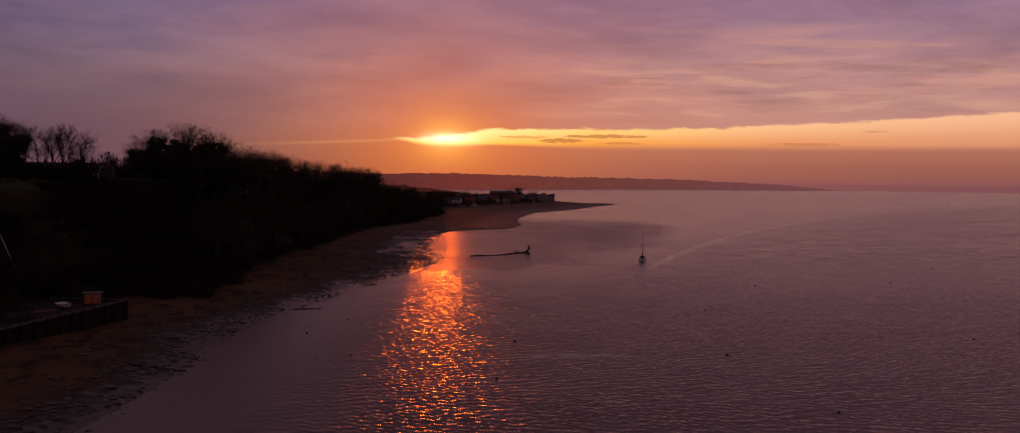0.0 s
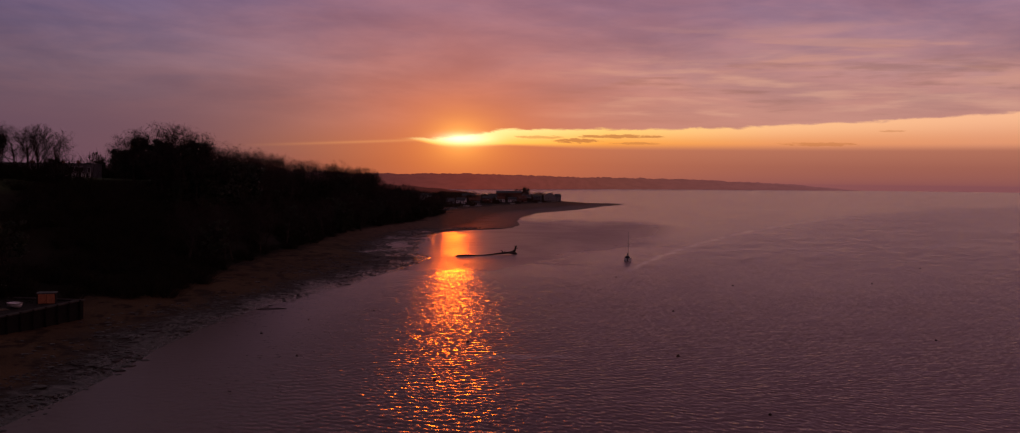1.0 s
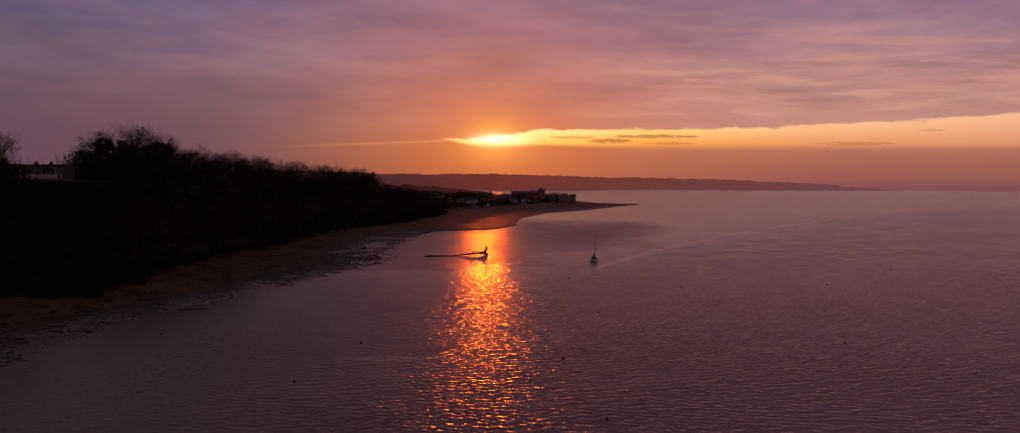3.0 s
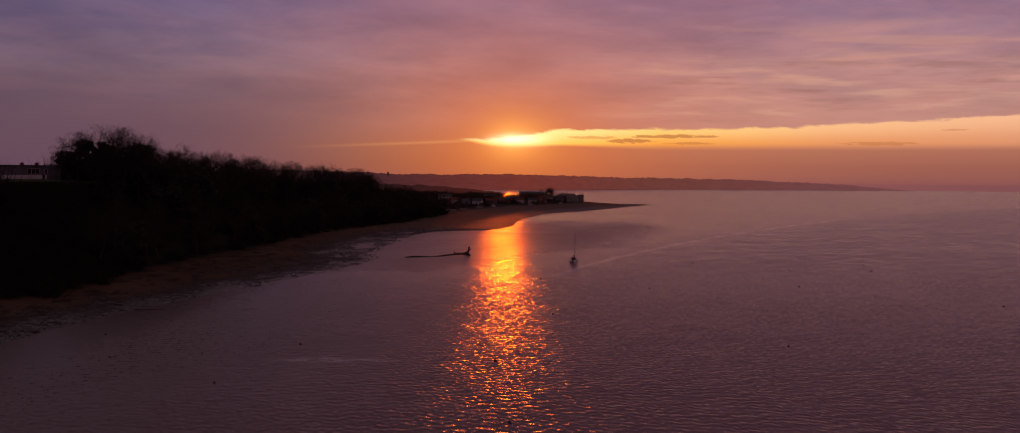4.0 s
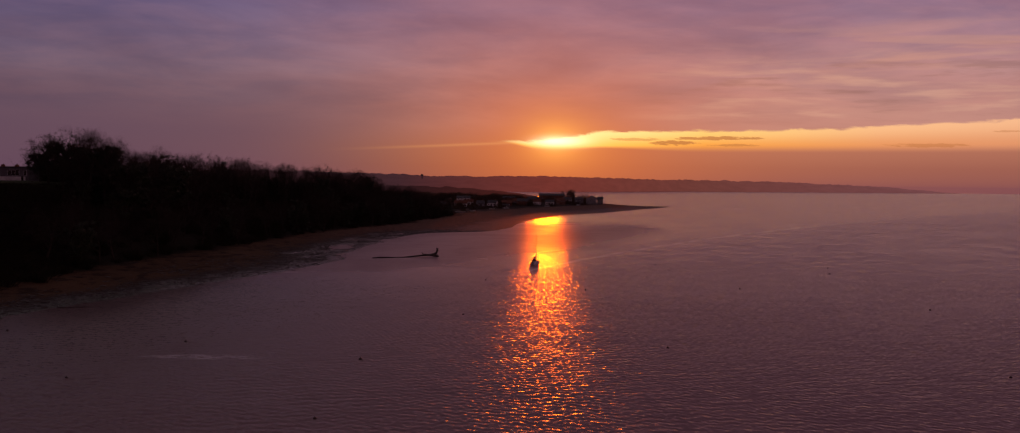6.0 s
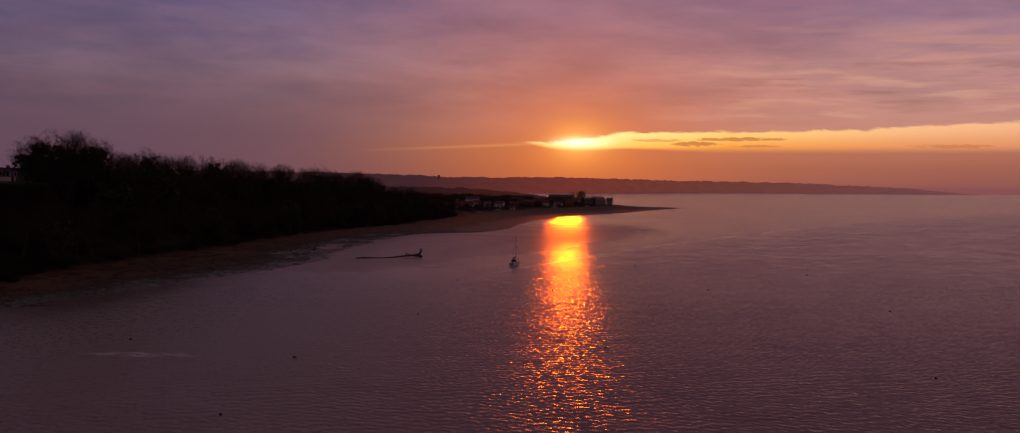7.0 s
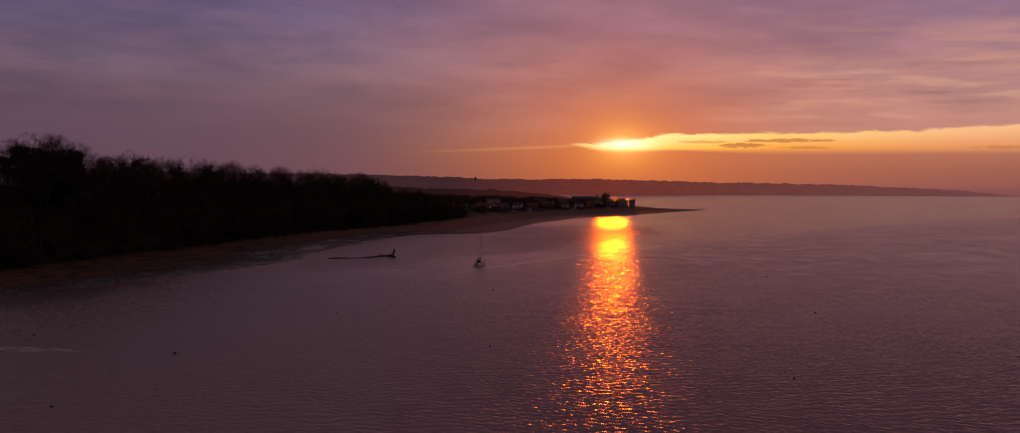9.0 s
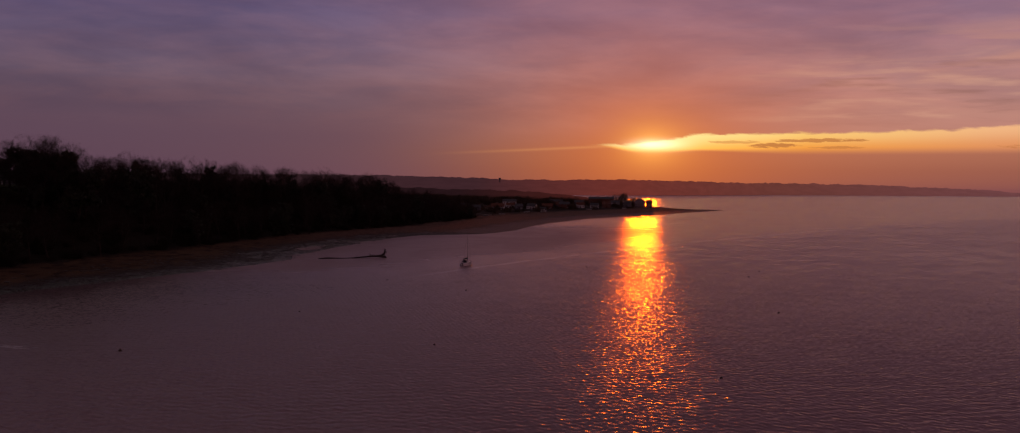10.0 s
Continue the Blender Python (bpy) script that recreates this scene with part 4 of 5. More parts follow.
PEBBLES = [pebble(s) for s in range(5)]
stones, large = [], []
while len(stones) < 7600:
    y = 85 + 460 * rng.random() ** 1.15 if len(stones) < 5400 else rng.uniform(250, 525)
    xs, xf = float(table(SHORE, y)), float(table(FOOT, y))
    s = rng.gauss(0.24, 0.17) if len(stones) < 5400 else rng.uniform(0.02, 0.7)
    x = xs + (xf - xs) * s
    clump = math.sin(x * 0.45 + 2 * math.sin(y * 0.13)) + math.sin(y * 0.24 + 1.4 * math.sin(x * 0.2))
    if s < -0.08 or s > 0.95 or (clump < -0.5 and rng.random() < 0.8):
        continue
    r = 0.1 + 0.32 * rng.random() ** 2.5
    spot = (rng.randrange(5), x, y, float(height(x, y)) + 0.02, r * rng.uniform(0.9, 1.9), r, rng.uniform(0, 6.3))
    if r > 0.37 and len(large) < 70:
        large.append(spot)
    else:
        stones.append(spot)
tiled("shore_stones", PEBBLES, stones, STONE, "dark weedy stones strewn over the lower beach", "stones")
rock_meshes = [from_arrays("boulder", v, f, STONE) for v, f in PEBBLES]
for kind, x, y, z, s, h, turn in large:
    rock = tagged(new("boulder", rock_meshes[kind]), "dark weed-covered boulder on the lower beach", "boulder", "boulders on the beach")
    rock.matrix_basis = Matrix.LocRotScale((x, y, z), Euler((0, 0, turn)), (s * 1.6, s * 1.4, h * 1.7))


def weathered_log(x, y, turn, long, thick, label):
    top = thing("driftwood_log", label, "driftwood", "logs on the beach", pose(x, y, float(height(x, y)) + thick * 0.6, 0, 0, turn))
    part("stem", rod(bmesh.new(), [(-long / 2, 0, 0), (-long / 6, long * 0.03, 0.05), (long / 5, -0.02 * long, 0.02), (long / 2, long * 0.02, 0.12)], [thick, thick * 0.9, thick * 0.7, thick * 0.35], 7), DRIFT, top, smooth=True)
    part("limb", rod(bmesh.new(), [(long * 0.1, 0, 0), (long * 0.2, long * 0.1, 0.3), (long * 0.24, long * 0.2, 0.42)], [thick * 0.5, thick * 0.35, thick * 0.1], 5), DRIFT, top, smooth=True)


for x, y, turn, long, thick in ((-49, 131, -32, 7, 0.2), (-52, 131, -25, 4, 0.16), (-70, 268, 15, 5, 0.2), (-68, 262, 30, 4, 0.16), (-43, 196, 20, 6, 0.18), (-58, 152, -10, 3, 0.15), (-66, 300, 40, 4, 0.18), (-64, 232, 5, 4.5, 0.17)):
    weathered_log(x, y, turn, long, thick, "dark drift log stranded on the shingle beach")


# ---- the drowned tree in the bay ----
def drowned_tree():
    top = thing("fallen_tree", "black fallen tree lying in the shallows with upturned root", "driftwood", at=pose(1.9, 353.5, 0, 0, 0, 0))
    way = Vector((-20.0, -13.0, 0))
    part("trunk", rod(bmesh.new(), [Vector((0.3, 0, 0.35)), way * 0.12 + Vector((0, 0, 0.75)), way * 0.3 + Vector((0, 0, 0.5)), way * 0.5 + Vector((0.2, 0.3, 0.12)), way * 0.62 + Vector((0, 0, -0.02)), way * 0.9 + Vector((0, 0.2, 0.22)), way * 1.02 + Vector((0, 0, 0.1))], [0.4, 0.36, 0.3, 0.22, 0.24, 0.32, 0.16], 9), DRIFT, top, smooth=True)
    part("root", rod(bmesh.new(), [(-2.2, -1.2, 0.7), (-0.6, -0.3, 0.9), (0.2, 0, 1.7), (0.35, 0.1, 2.7), (0.75, 0.1, 3.3)], [0.34, 0.5, 0.4, 0.28, 0.12], 8), DRIFT, top, smooth=True)
    for pts, r in (([(0, 0, 0.8), (0.7, 0.2, 0.2), (1.1, 0.2, -0.4)], (0.4, 0.3, 0.2)), ([(0.3, 0.1, 2.4), (0.8, 0.1, 2.3), (1.1, 0.1, 1.9)], (0.2, 0.14, 0.06)), ([(0.3, 0, 2.8), (0.0, 0.1, 3.2), (0.2, 0.1, 3.5)], (0.2, 0.14, 0.05)), ([(-4.2, -2.7, 0.7), (-4.4, -2.6, 1.3), (-4.9, -2.5, 1.7)], (0.3, 0.2, 0.07)), ([(-4.0, -2.6, 0.6), (-3.4, -2.4, 1.2), (-3.3, -2.2, 1.4)], (0.26, 0.15, 0.05))):
        part("limb", rod(bmesh.new(), pts, r, 6), DRIFT, top, smooth=True)


drowned_tree()


# ---- moored yacht ----
def yacht():
    top = thing("yacht", "small white sailing yacht moored with bare mast", "yacht", at=pose(41, 329, 0, 0, 0, -11))
    bm, rings = bmesh.new(), []
    for y, half, free, deep in ((-3.6, 0.75, 0.95, 0.02), (-2.6, 1.08, 0.9, -0.2), (-1.0, 1.28, 0.88, -0.35), (0.8, 1.2, 0.95, -0.35), (2.4, 0.72, 1.08, -0.2), (3.4, 0.22, 1.2, 0.0), (3.85, 0.03, 1.28, 0.5)):
        rings.append([bm.verts.new(c) for c in ((-half, y, free), (-half * 0.96, y, free * 0.5), (-half * 0.7, y, deep * 0.5), (0, y, deep), (half * 0.7, y, deep * 0.5), (half * 0.96, y, free * 0.5), (half, y, free))])
    for a, b in zip(rings, rings[1:]):
        for k in range(6):
            bm.faces.new((a[k], a[k + 1], b[k + 1], b[k]))
    bm.faces.new(rings[0]), bm.faces.new(rings[-1])
    hull = part("hull", bm, GEL, top, "white hull", True)
    part("boot_stripe", boxed(-0.72, -3.66, 0.42, 0.72, -3.61, 0.58), NAVY, hull, "dark stripe across the transom")
    bm = bmesh.new()
    left = [bm.verts.new((-h * 0.97, y, z)) for y, h, z in ((-3.58, 0.75, 0.95), (-2.6, 1.08, 0.9), (-1.0, 1.28, 0.88), (0.8, 1.2, 0.95), (2.4, 0.72, 1.08), (3.4, 0.22, 1.2))]
    right = [bm.verts.new((-p.co.x, p.co.y, p.co.z)) for p in left]
    for k in range(5):
        bm.faces.new((left[k], right[k], right[k + 1], left[k + 1]))
    part("deck", bm, TEAK, top, "grey-brown deck")
    part("cockpit_coaming", boxed(-0.8, -3.1, 0.85, 0.8, -1.2, 1.12, bevel=0.06), GEL, top)
    cabin = part("cabin", boxed(-0.8, -1.2, 0.85, 0.8, 1.7, 1.42, bevel=0.12), GEL, top, "low white coachroof")
    for s in (-1, 1):
        for y in (-0.6, 0.4, 1.2):
            part("porthole", boxed(s * 0.79 - 0.02, y - 0.22, 1.08, s * 0.79 + 0.03, y + 0.22, 1.25, bevel=0.015), PANE, cabin)
    part("sprayhood", lathe(bmesh.new(), [(0.85, 1.35), (0.82, 1.7), (0.6, 1.98), (0.2, 2.08)], 12), NAVY, top, "dark canvas sprayhood", True).location = (0, -1.2, 0)
    mast = part("mast", rod(bmesh.new(), [(0, 0.9, 1.3), (0, 0.88, 5.5), (0, 0.84, 10.4)], [0.075, 0.07, 0.05], 8), ALLOY, top, "slender alloy mast", True)
    part("spreader", rod(bmesh.new(), [(-0.8, 0.78, 6.0), (0, 0.88, 6.1), (0.8, 0.78, 6.0)], [0.02, 0.03, 0.02], 5), ALLOY, mast)
    boom = part("boom", rod(bmesh.new(), [(0, 0.8, 2.35), (0.05, -2.6, 2.3)], [0.06, 0.05], 7), ALLOY, top)
    part("sail_cover", rod(bmesh.new(), [(0, 0.8, 2.6), (0.02, 0.2, 2.62), (0.03, -1.2, 2.52), (0.05, -2.5, 2.42)], [0.1, 0.24, 0.2, 0.08], 8), NAVY, boom, "dark sail cover", True)
    for a, b in (((0, 3.8, 1.3), (0, 0.84, 10.2)), ((0, -3.6, 1.0), (0, 0.84, 10.3)), ((-1.2, 0.7, 0.95), (-0.8, 0.78, 6.0)), ((1.2, 0.7, 0.95), (0.8, 0.78, 6.0)), ((-0.8, 0.78, 6.0), (0, 0.84, 10.0)), ((0.8, 0.78, 6.0), (0, 0.84, 10.0))):
        part("stay", rod(bmesh.new(), [a, b], [0.012, 0.012], 4), ALLOY, top)
    part("outboard_motor", rod(bmesh.new(), [(0.35, -3.75, 1.35), (0.35, -3.8, 0.9), (0.35, -3.8, 0.1)], [0.2, 0.17, 0.06], 8), RUBBER, top, "black outboard motor")
    part("rudder", boxed(-0.03, -4.0, -0.4, 0.03, -3.62, 0.9, bevel=0.01), GEL, top)
    part("pulpit", rod(bmesh.new(), [(-0.6, 2.6, 1.1), (-0.5, 2.8, 1.65), (0, 3.9, 1.75), (0.5, 2.8, 1.65), (0.6, 2.6, 1.1)], [0.02] * 5, 5), ALLOY, top)
    part("pushpit", rod(bmesh.new(), [(-0.8, -2.8, 0.95), (-0.78, -2.9, 1.55), (-0.6, -3.6, 1.55), (0.6, -3.6, 1.55), (0.78, -2.9, 1.55), (0.8, -2.8, 0.95)], [0.02] * 6, 5), ALLOY, top)


yacht()


# ---- mooring buoys ----
def mooring_buoy(at):
    top = thing("mooring_buoy", "dark fouled mooring buoy floating on the water", "buoy", "buoys on the moorings", at)
    part("float", lathe(bmesh.new(), [(0.05, -0.3), (0.34, -0.22), (0.46, 0.02), (0.42, 0.28), (0.25, 0.44), (0.06, 0.5)], 14), BUOY, top, smooth=True)
    part("collar", lathe(bmesh.new(), [(0.47, 0.0), (0.5, 0.04), (0.5, 0.1), (0.46, 0.14)], 14), RUBBER, top)
    part("ring", rod(bmesh.new(), [(-0.1, 0, 0.48), (-0.11, 0, 0.62), (0, 0, 0.72), (0.11, 0, 0.62), (0.1, 0, 0.48)], [0.025] * 5, 6), STEEL, top)
    return top


buoys = ((33.3, 150), (-2, 129), (0, 160), (39.6, 203), (81, 338), (-36, 165), (-24.6, 144.6), (-32, 182), (445, 1290), (138, 340), (102, 267), (80.5, 170), (38.8, 113), (33, 274),
         (135, 395), (-22, 196), (62, 255), (84, 409), (140, 232), (129, 154), (76, 448), (134.5, 318))
first = mooring_buoy(pose(*buoys[0], 0.02, 4, -3, 0))
first.scale = (0.6, 0.6, 0.6)
for x, y in buoys[1:]:
    k = rng.uniform(0.38, 0.55) * (3.2 if y > 1000 else 1)
    copy_thing(first, pose(x, y, 0.02, rng.uniform(-8, 8), rng.uniform(-8, 8), rng.uniform(0, 360))).scale = (k, k, k)


# ---- the flat-roofed house on the brow ----
def window(parent, x0, x1, z0, z1, y, bars=1):
    """A framed window set in a wall that faces -y."""
    w = part("window", boxed(x0, y - 0.05, z0, x1, y + 0.02, z1), PANE, parent, "dark window pane")
    bm = bmesh.new()
    for a in ((x0 - 0.08, z0 - 0.08, x1 + 0.08, z0), (x0 - 0.08, z1, x1 + 0.08, z1 + 0.08), (x0 - 0.08, z0, x0, z1), (x1, z0, x1 + 0.08, z1)):
        box(bm, a[0], y - 0.09, a[1], a[2], y + 0.03, a[3])
    for k in range(bars):
        x = x0 + (x1 - x0) * (k + 1) / (bars + 1)
        box(bm, x - 0.03, y - 0.085, z0, x + 0.03, y - 0.04, z1)
    part("window_frame", bm, RENDER_WHITE, w)
    return w


def flat_house():
    top = thing("house", "long flat-roofed pale house on the lawn above the bank", "house", at=pose(-143.5, 330, 25.9, 0, 0, 6))
    wall = part("wall", boxed(-36, 0, -1.5, 0, 9, 5.0), RENDER_GREY, top, "grey clad wall")
    part("roof", boxed(-36.4, -0.5, 5.0, 0.4, 9.4, 5.28, bevel=0.04), SLATE, top, "flat dark roof")
    part("parapet", boxed(-36.5, -2.4, 0.3, 0.1, -2.2, 1.75, bevel=0.03), RENDER_WHITE, top, "white terrace parapet")
    part("terrace", boxed(-36.5, -2.4, -1.6, 0.1, -0.003, 0.2), CONCRETE, top)
    part("end_post", boxed(-1.3, -2.45, 0.3, -0.5, -2.17, 1.8), PLANK, top, "dark opening in the parapet")
    for x0, x1, z0, z1, bars in ((-7.6, -3.4, 2.2, 4.0, 2), (-1.6, -0.7, 2.2, 3.9, 0), (-24, -19, 2.2, 4.0, 2), (-32, -27, 2.2, 4.0, 2)):
        window(wall, x0, x1, z0, z1, 0, bars)
    for x in (-6.0, -11.2, -21.5):
        stack = part("chimney", boxed(x - 0.55, 3, 5.28, x + 0.55, 4, 6.1, bevel=0.03), BRICK, top)
        part("pot", lathe(bmesh.new(), [(0.16, 6.1), (0.13, 6.5)], 8), TILE, stack).location = (x, 3.5, 0)


flat_house()


# ---- the village on the point ----
def house(x, y, turn, wide, deep, eaves, ridge, wall_mat, roof_mat, label, windows=3, storeys=1, gable_front=False, z=None):
    at = pose(x, y, (float(height(x, y)) if z is None else z) - 0.2, 0, 0, turn)
    top = thing("house", label, "house", "houses of the village", at)
    w, d = wide / 2, deep / 2
    bm = bmesh.new()
    # the ridge runs along x, or from front to back under a front gable
    if gable_front:
        base = [bm.verts.new(c) for c in ((-w, -d, 0), (w, -d, 0), (w, d, 0), (-w, d, 0), (-w, -d, eaves), (w, -d, eaves), (w, d, eaves), (-w, d, eaves), (0, -d, ridge), (0, d, ridge))]
        for q in ((0, 1, 5, 8, 4), (2, 3, 7, 9, 6), (1, 2, 6, 5), (3, 0, 4, 7), (5, 6, 9, 8), (7, 4, 8, 9), (3, 2, 1, 0)):
            bm.faces.new([base[i] for i in q])
    else:
        base = [bm.verts.new(c) for c in ((-w, -d, 0), (w, -d, 0), (w, d, 0), (-w, d, 0), (-w, -d, eaves), (w, -d, eaves), (w, d, eaves), (-w, d, eaves), (-w, 0, ridge), (w, 0, ridge))]
        for q in ((0, 1, 5, 4), (2, 3, 7, 6), (1, 2, 6, 9, 5), (3, 0, 4, 8, 7), (4, 5, 9, 8), (6, 7, 8, 9), (3, 2, 1, 0)):
            bm.faces.new([base[i] for i in q])
    wall = part("wall", bm, wall_mat, top)
    bm, e = bmesh.new(), 0.35
    half, long = (w, d) if gable_front else (d, w)
    drop = e * (ridge - eaves) / half
    prof = ((-half - e, eaves - drop + 0.05), (0, ridge + 0.05), (half + e, eaves - drop + 0.05), (half + e, eaves - drop + 0.27), (0, ridge + 0.27), (-half - e, eaves - drop + 0.27))
    ends = [[bm.verts.new((p, s * (long + e), q) if gable_front else (s * (long + e), p, q)) for p, q in prof] for s in (-1, 1)]
    for k in range(6):
        bm.faces.new((ends[0][k], ends[0][(k + 1) % 6], ends[1][(k + 1) % 6], ends[1][k]))
    for q in ((0, 1, 4, 5), (1, 2, 3, 4)):
        bm.faces.new([ends[0][i] for i in q]), bm.faces.new([ends[1][i] for i in q[::-1]])
    roof = part("roof", bm, roof_mat, top)
    part("chimney", boxed(w * 0.5, -0.4, ridge - 1.2, w * 0.5 + 0.8, 0.4, ridge + 1.1, bevel=0.04), BRICK, roof)
    for s in range(storeys):
        for k in range(windows):
            x0 = -w + wide * (k + 0.5) / windows - 0.55
            if s == 0 and k == windows // 2:
                part("door", boxed(x0, -d - 0.06, 0.2, x0 + 1.0, -d + 0.02, 2.25), PLANK, wall)
            else:
                window(wall, x0, x0 + 1.2, 1.0 + 2.7 * s, 2.3 + 2.7 * s, -d)
    return top


W, G, B = RENDER_WHITE, RENDER_GREY, BRICK
for row in ((-129, 917, 12, 9, 7, 3.2, 5.6, W, SLATE, "low white cottage among dark hedges"),
            (-120, 1073, 10, 15, 9, 5.4, 7.6, W, SLATE, "large white house set back in the fields"),
            (-101, 862, 15, 8, 7, 2.9, 5.2, G, SLATE, "grey rendered bungalow above the beach"),
            (-93, 911, 8, 12, 8, 3.2, 6.0, W, TILE, "white bungalow with a tiled roof"),
            (-78, 935, 20, 7, 8, 3.0, 5.4, G, SLATE, "small grey chalet above the beach"),
            (-69, 955, -10, 9, 7, 3.2, 5.8, W, SLATE, "white chalet with a slate roof"),
            (-58, 978, 12, 10, 7, 3.0, 5.4, B, TILE, "brick bungalow with a tiled roof"),
            (-52, 925, 16, 6, 5, 2.6, 4.2, W, SLATE, "small white beach chalet"),
            (-46, 1010, 5, 11, 8, 4.8, 7.2, B, SLATE, "brown brick house by the beach"),
            (-34, 1040, 14, 8, 7, 3.2, 5.8, W, TILE, "white cottage by the beach"),
            (-46, 1105, 10, 10, 8, 4.8, 7.4, G, SLATE, "grey house with slate roof"),
            (-22, 1062, 0, 9, 7, 3.2, 5.6, W, SLATE, "pale cottage behind the sea wall"),
            (-12, 1085, 12, 9, 8, 4.6, 7.0, B, TILE, "brick house behind the sea wall"),
            (-62, 1050, -6, 12, 8, 3.2, 6.2, G, TILE, "grey bungalow with tiled roof"),
            (-30, 1175, 2, 30, 10, 8.2, 10.4, B, SLATE, "long dark boat shed near the point"),
            (-8, 1130, 8, 10, 8, 4.8, 7.2, W, SLATE, "white house near the point"),
            (5, 1142, -6, 9, 8, 5.0, 7.6, G, SLATE, "grey house near the point"),
            (-75, 1120, 8, 14, 9, 4.8, 7.2, B, SLATE, "brick house behind the hedges"),
            (-98, 985, 6, 9, 7, 3.0, 5.2, W, TILE, "white bungalow behind the hedges")):
    house(*row, windows=4 if row[3] > 11 else 3, storeys=2 if row[5] > 4.3 else 1)
house(19, 1150, 4, 12, 10, 7.6, 10.6, RENDER_PALE, SLATE, "tall pale grey house at the end of the point", 4, 2, True, 3)
house(29, 1156, 4, 7, 9, 6.6, 9.2, RENDER_PALE, SLATE, "pale grey annexe house at the end of the point", 2, 2, False, 2.8)


def dinghy(x, y, turn, long, label, over=False, floor=-9.0):
    z = max(float(height(x, y)), floor)
    top = thing("dinghy", label, "boat", "boats drawn up on the beach", pose(x, y, z + (0.75 if over else 0.05), 180 if over else 4, 0, turn))
    bm, rings = bmesh.new(), []
    for u, half, deep in ((-0.5, 0.7, 0.12), (-0.25, 0.92, 0.02), (0.1, 0.95, 0), (0.35, 0.6, 0.1), (0.5, 0.06, 0.4)):
        rings.append([bm.verts.new((u * long, s * half, h)) for s, h in ((-1, 0.75), (-0.8, 0.3 + deep), (0, deep), (0.8, 0.3 + deep), (1, 0.75))])
    for a, b in zip(rings, rings[1:]):
        for k in range(4):
            bm.faces.new((a[k], a[k + 1], b[k + 1], b[k]))
    bm.faces.new(rings[0]), bm.faces.new(rings[-1])
    part("hull", bm, GEL, top, "pale hull", True)
    part("thwart", boxed(-0.2, -0.85, 0.5, 0.15, 0.85, 0.56), TEAK, top)
    part("gunwale", rod(bmesh.new(), [(-0.5 * long, -0.7, 0.76), (-0.25 * long, -0.93, 0.76), (0.1 * long, -0.96, 0.76), (0.35 * long, -0.6, 0.76), (0.5 * long, 0, 0.78), (0.35 * long, 0.6, 0.76), (0.1 * long, 0.96, 0.76), (-0.25 * long, 0.93, 0.76), (-0.5 * long, 0.7, 0.76)], [0.05] * 9, 5), TEAK, top)


for x, y, turn, long in ((-76, 742, -20, 7), (-66, 766, -14, 9), (-62, 800, 5, 5), (-58, 880, -10, 6), (-48, 905, 12, 5), (-20, 1010, 8, 6), (8, 1085, 0, 5)):
    dinghy(x, y, turn, long, "pale open boat drawn up above the tide line")


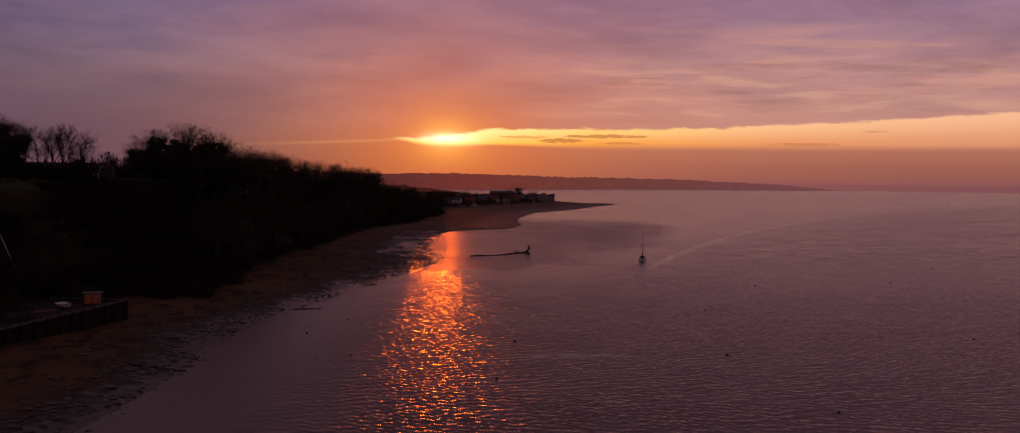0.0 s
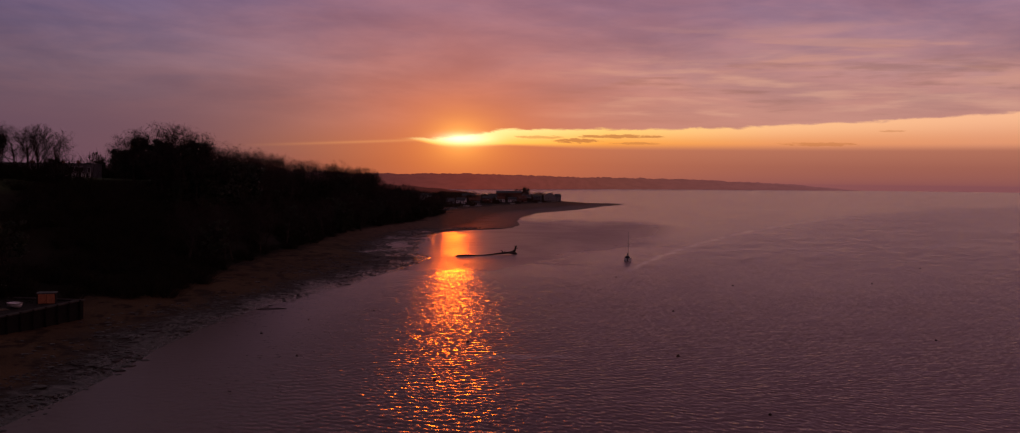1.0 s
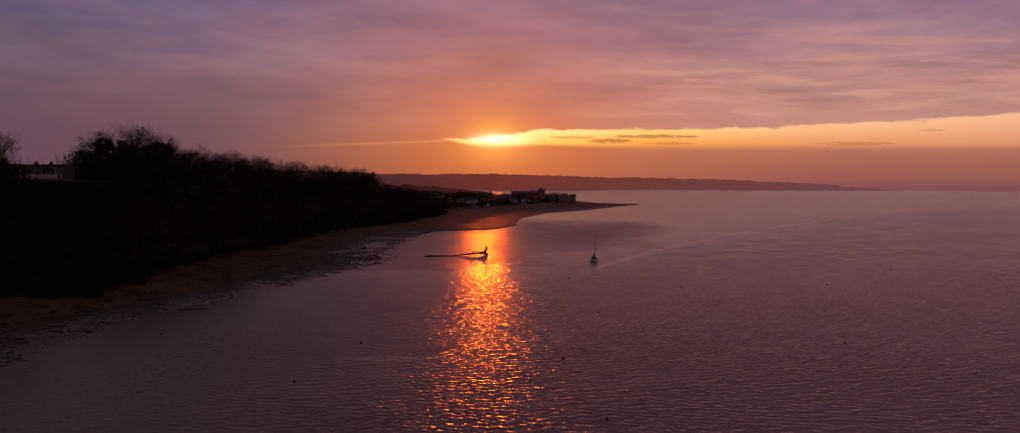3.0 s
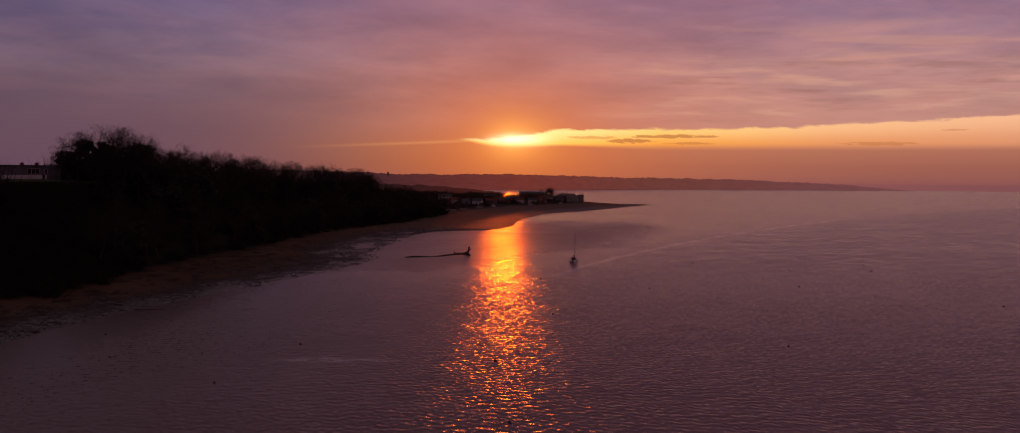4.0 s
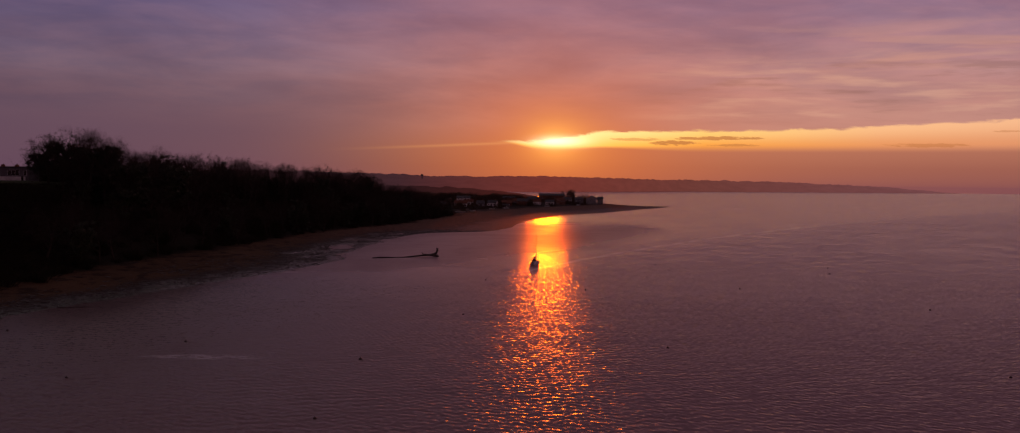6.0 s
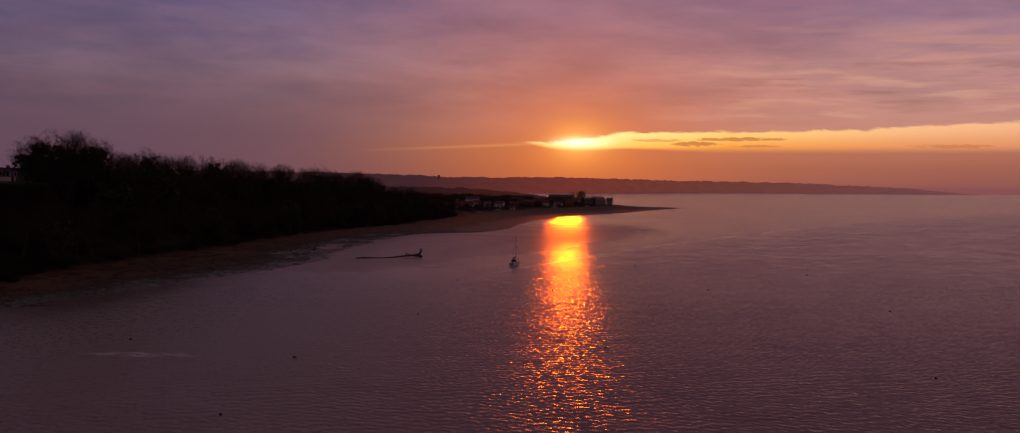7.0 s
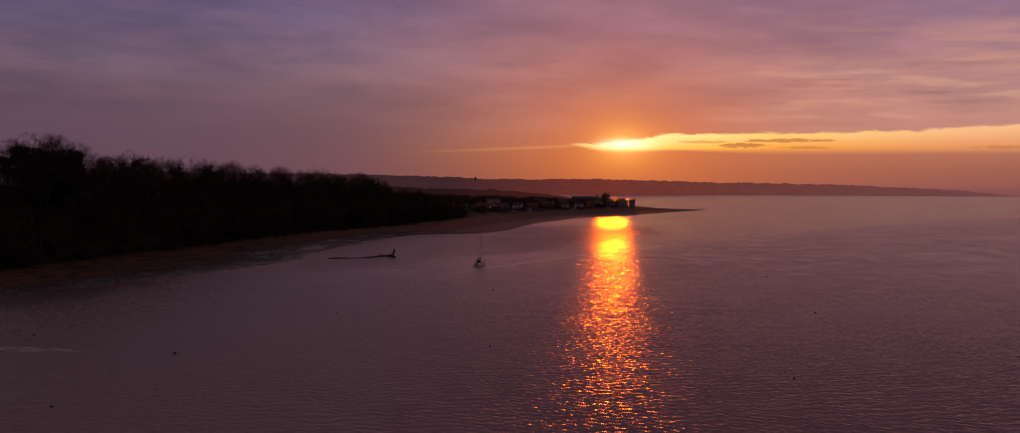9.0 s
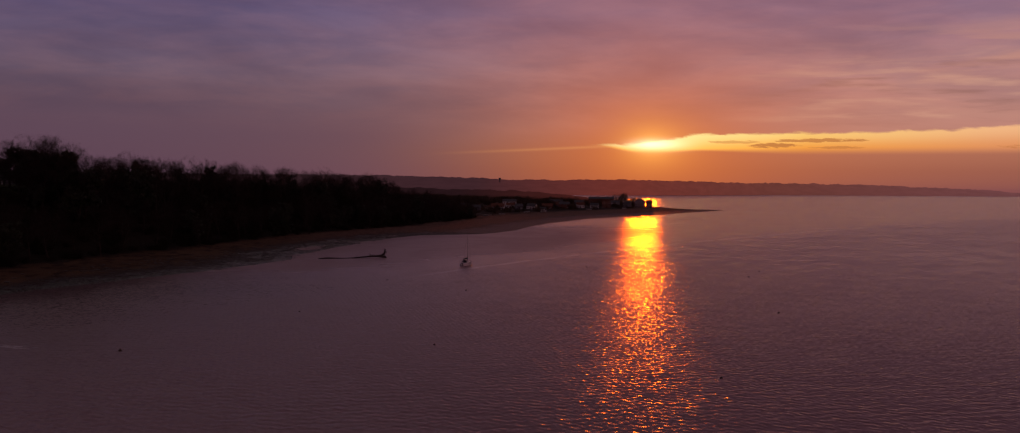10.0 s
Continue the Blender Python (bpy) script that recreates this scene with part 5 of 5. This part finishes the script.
# ---- the boatyard platform at the foot of the bank ----
def boatyard():
    """A sea wall with a platform behind it, a boarded hut and what lies about it."""
    yard = thing("sea_wall", "dark stained sea wall with a pale coping", "sea wall", at=pose(-67.2, 165.2, 0, 0, 0, 84))
    part("wall_face", boxed(-44, 0, -0.5, 0, 0.6, 5.2, bevel=0.04), PLANK, yard, "tarred timber face")
    part("return_wall", boxed(-0.6, 0.6, -0.5, 0, 14, 5.2, bevel=0.04), PLANK, yard)
    part("coping", boxed(-44.2, -0.25, 5.2, 0.2, 0.8, 5.42, bevel=0.03), CONCRETE, yard, "pale concrete coping")
    part("coping", boxed(-0.8, 0.8, 5.2, 0.2, 14.2, 5.42, bevel=0.03), CONCRETE, yard, "pale concrete coping")
    part("platform", boxed(-44, 0.6, 4.4, -0.6, 14, 5.1), TAR, yard, "dark weathered platform")
    for k in range(14):
        part("pile", rod(bmesh.new(), [(-43 + 3.2 * k, -0.2, -0.6), (-43 + 3.2 * k, -0.2, 5.5)], [0.17, 0.16], 7), PLANK, yard)
    hut = thing("boathouse", "small tarred boathouse with orange-brown doors", "boathouse", at=pose(-71.8, 161.8, 5.1, 0, 0, 20))
    hut.scale = (0.68, 0.68, 0.72)
    part("wall", boxed(-2.2, -1.6, 0, 2.0, 2.0, 2.4), PLANK, hut)
    part("roof", boxed(-2.4, -1.8, 2.4, 2.2, 2.2, 2.56, bevel=0.03), SLATE, hut)
    for x in (-1.9, 0.05):
        door = part("door", boxed(x, -1.72, 0.1, x + 1.85, -1.603, 2.3), ORANGE, hut, "orange-brown boarded door leaf")
        for k in range(1, 6):
            part("batten", boxed(x + 0.3 * k, -1.75, 0.1, x + 0.3 * k + 0.05, -1.723, 2.3), ORANGE, door)
    dinghy(-88, 176, 25, 4, "white dinghy lying upturned at the boatyard", True)
    dinghy(-73.5, 155, -40, 4, "pale dinghy on the boatyard platform", floor=5.12)
    pole = thing("flagpole", "pale leaning pole at the boatyard", "pole", at=pose(-94, 178, float(height(-94, 178)), 0, -24, 0))
    part("shaft", rod(bmesh.new(), [(0, 0, -0.3), (0, 0, 6.5)], [0.09, 0.05], 7), GEL, pole)
    part("finial", lathe(bmesh.new(), [(0.03, 6.5), (0.1, 6.58), (0.03, 6.7)], 8), STEEL, pole)
    stack = thing("plank_stack", "stack of weathered planks on the platform", "planks", at=pose(-74.6, 151, 5.1, 0, 0, 58))
    for k in range(5):
        part("plank", boxed(-2.2 + 0.1 * k, -0.12, 0.06 * k, 2.2 - 0.15 * k, 0.14, 0.06 * k + 0.05), TEAK, stack)


boatyard()
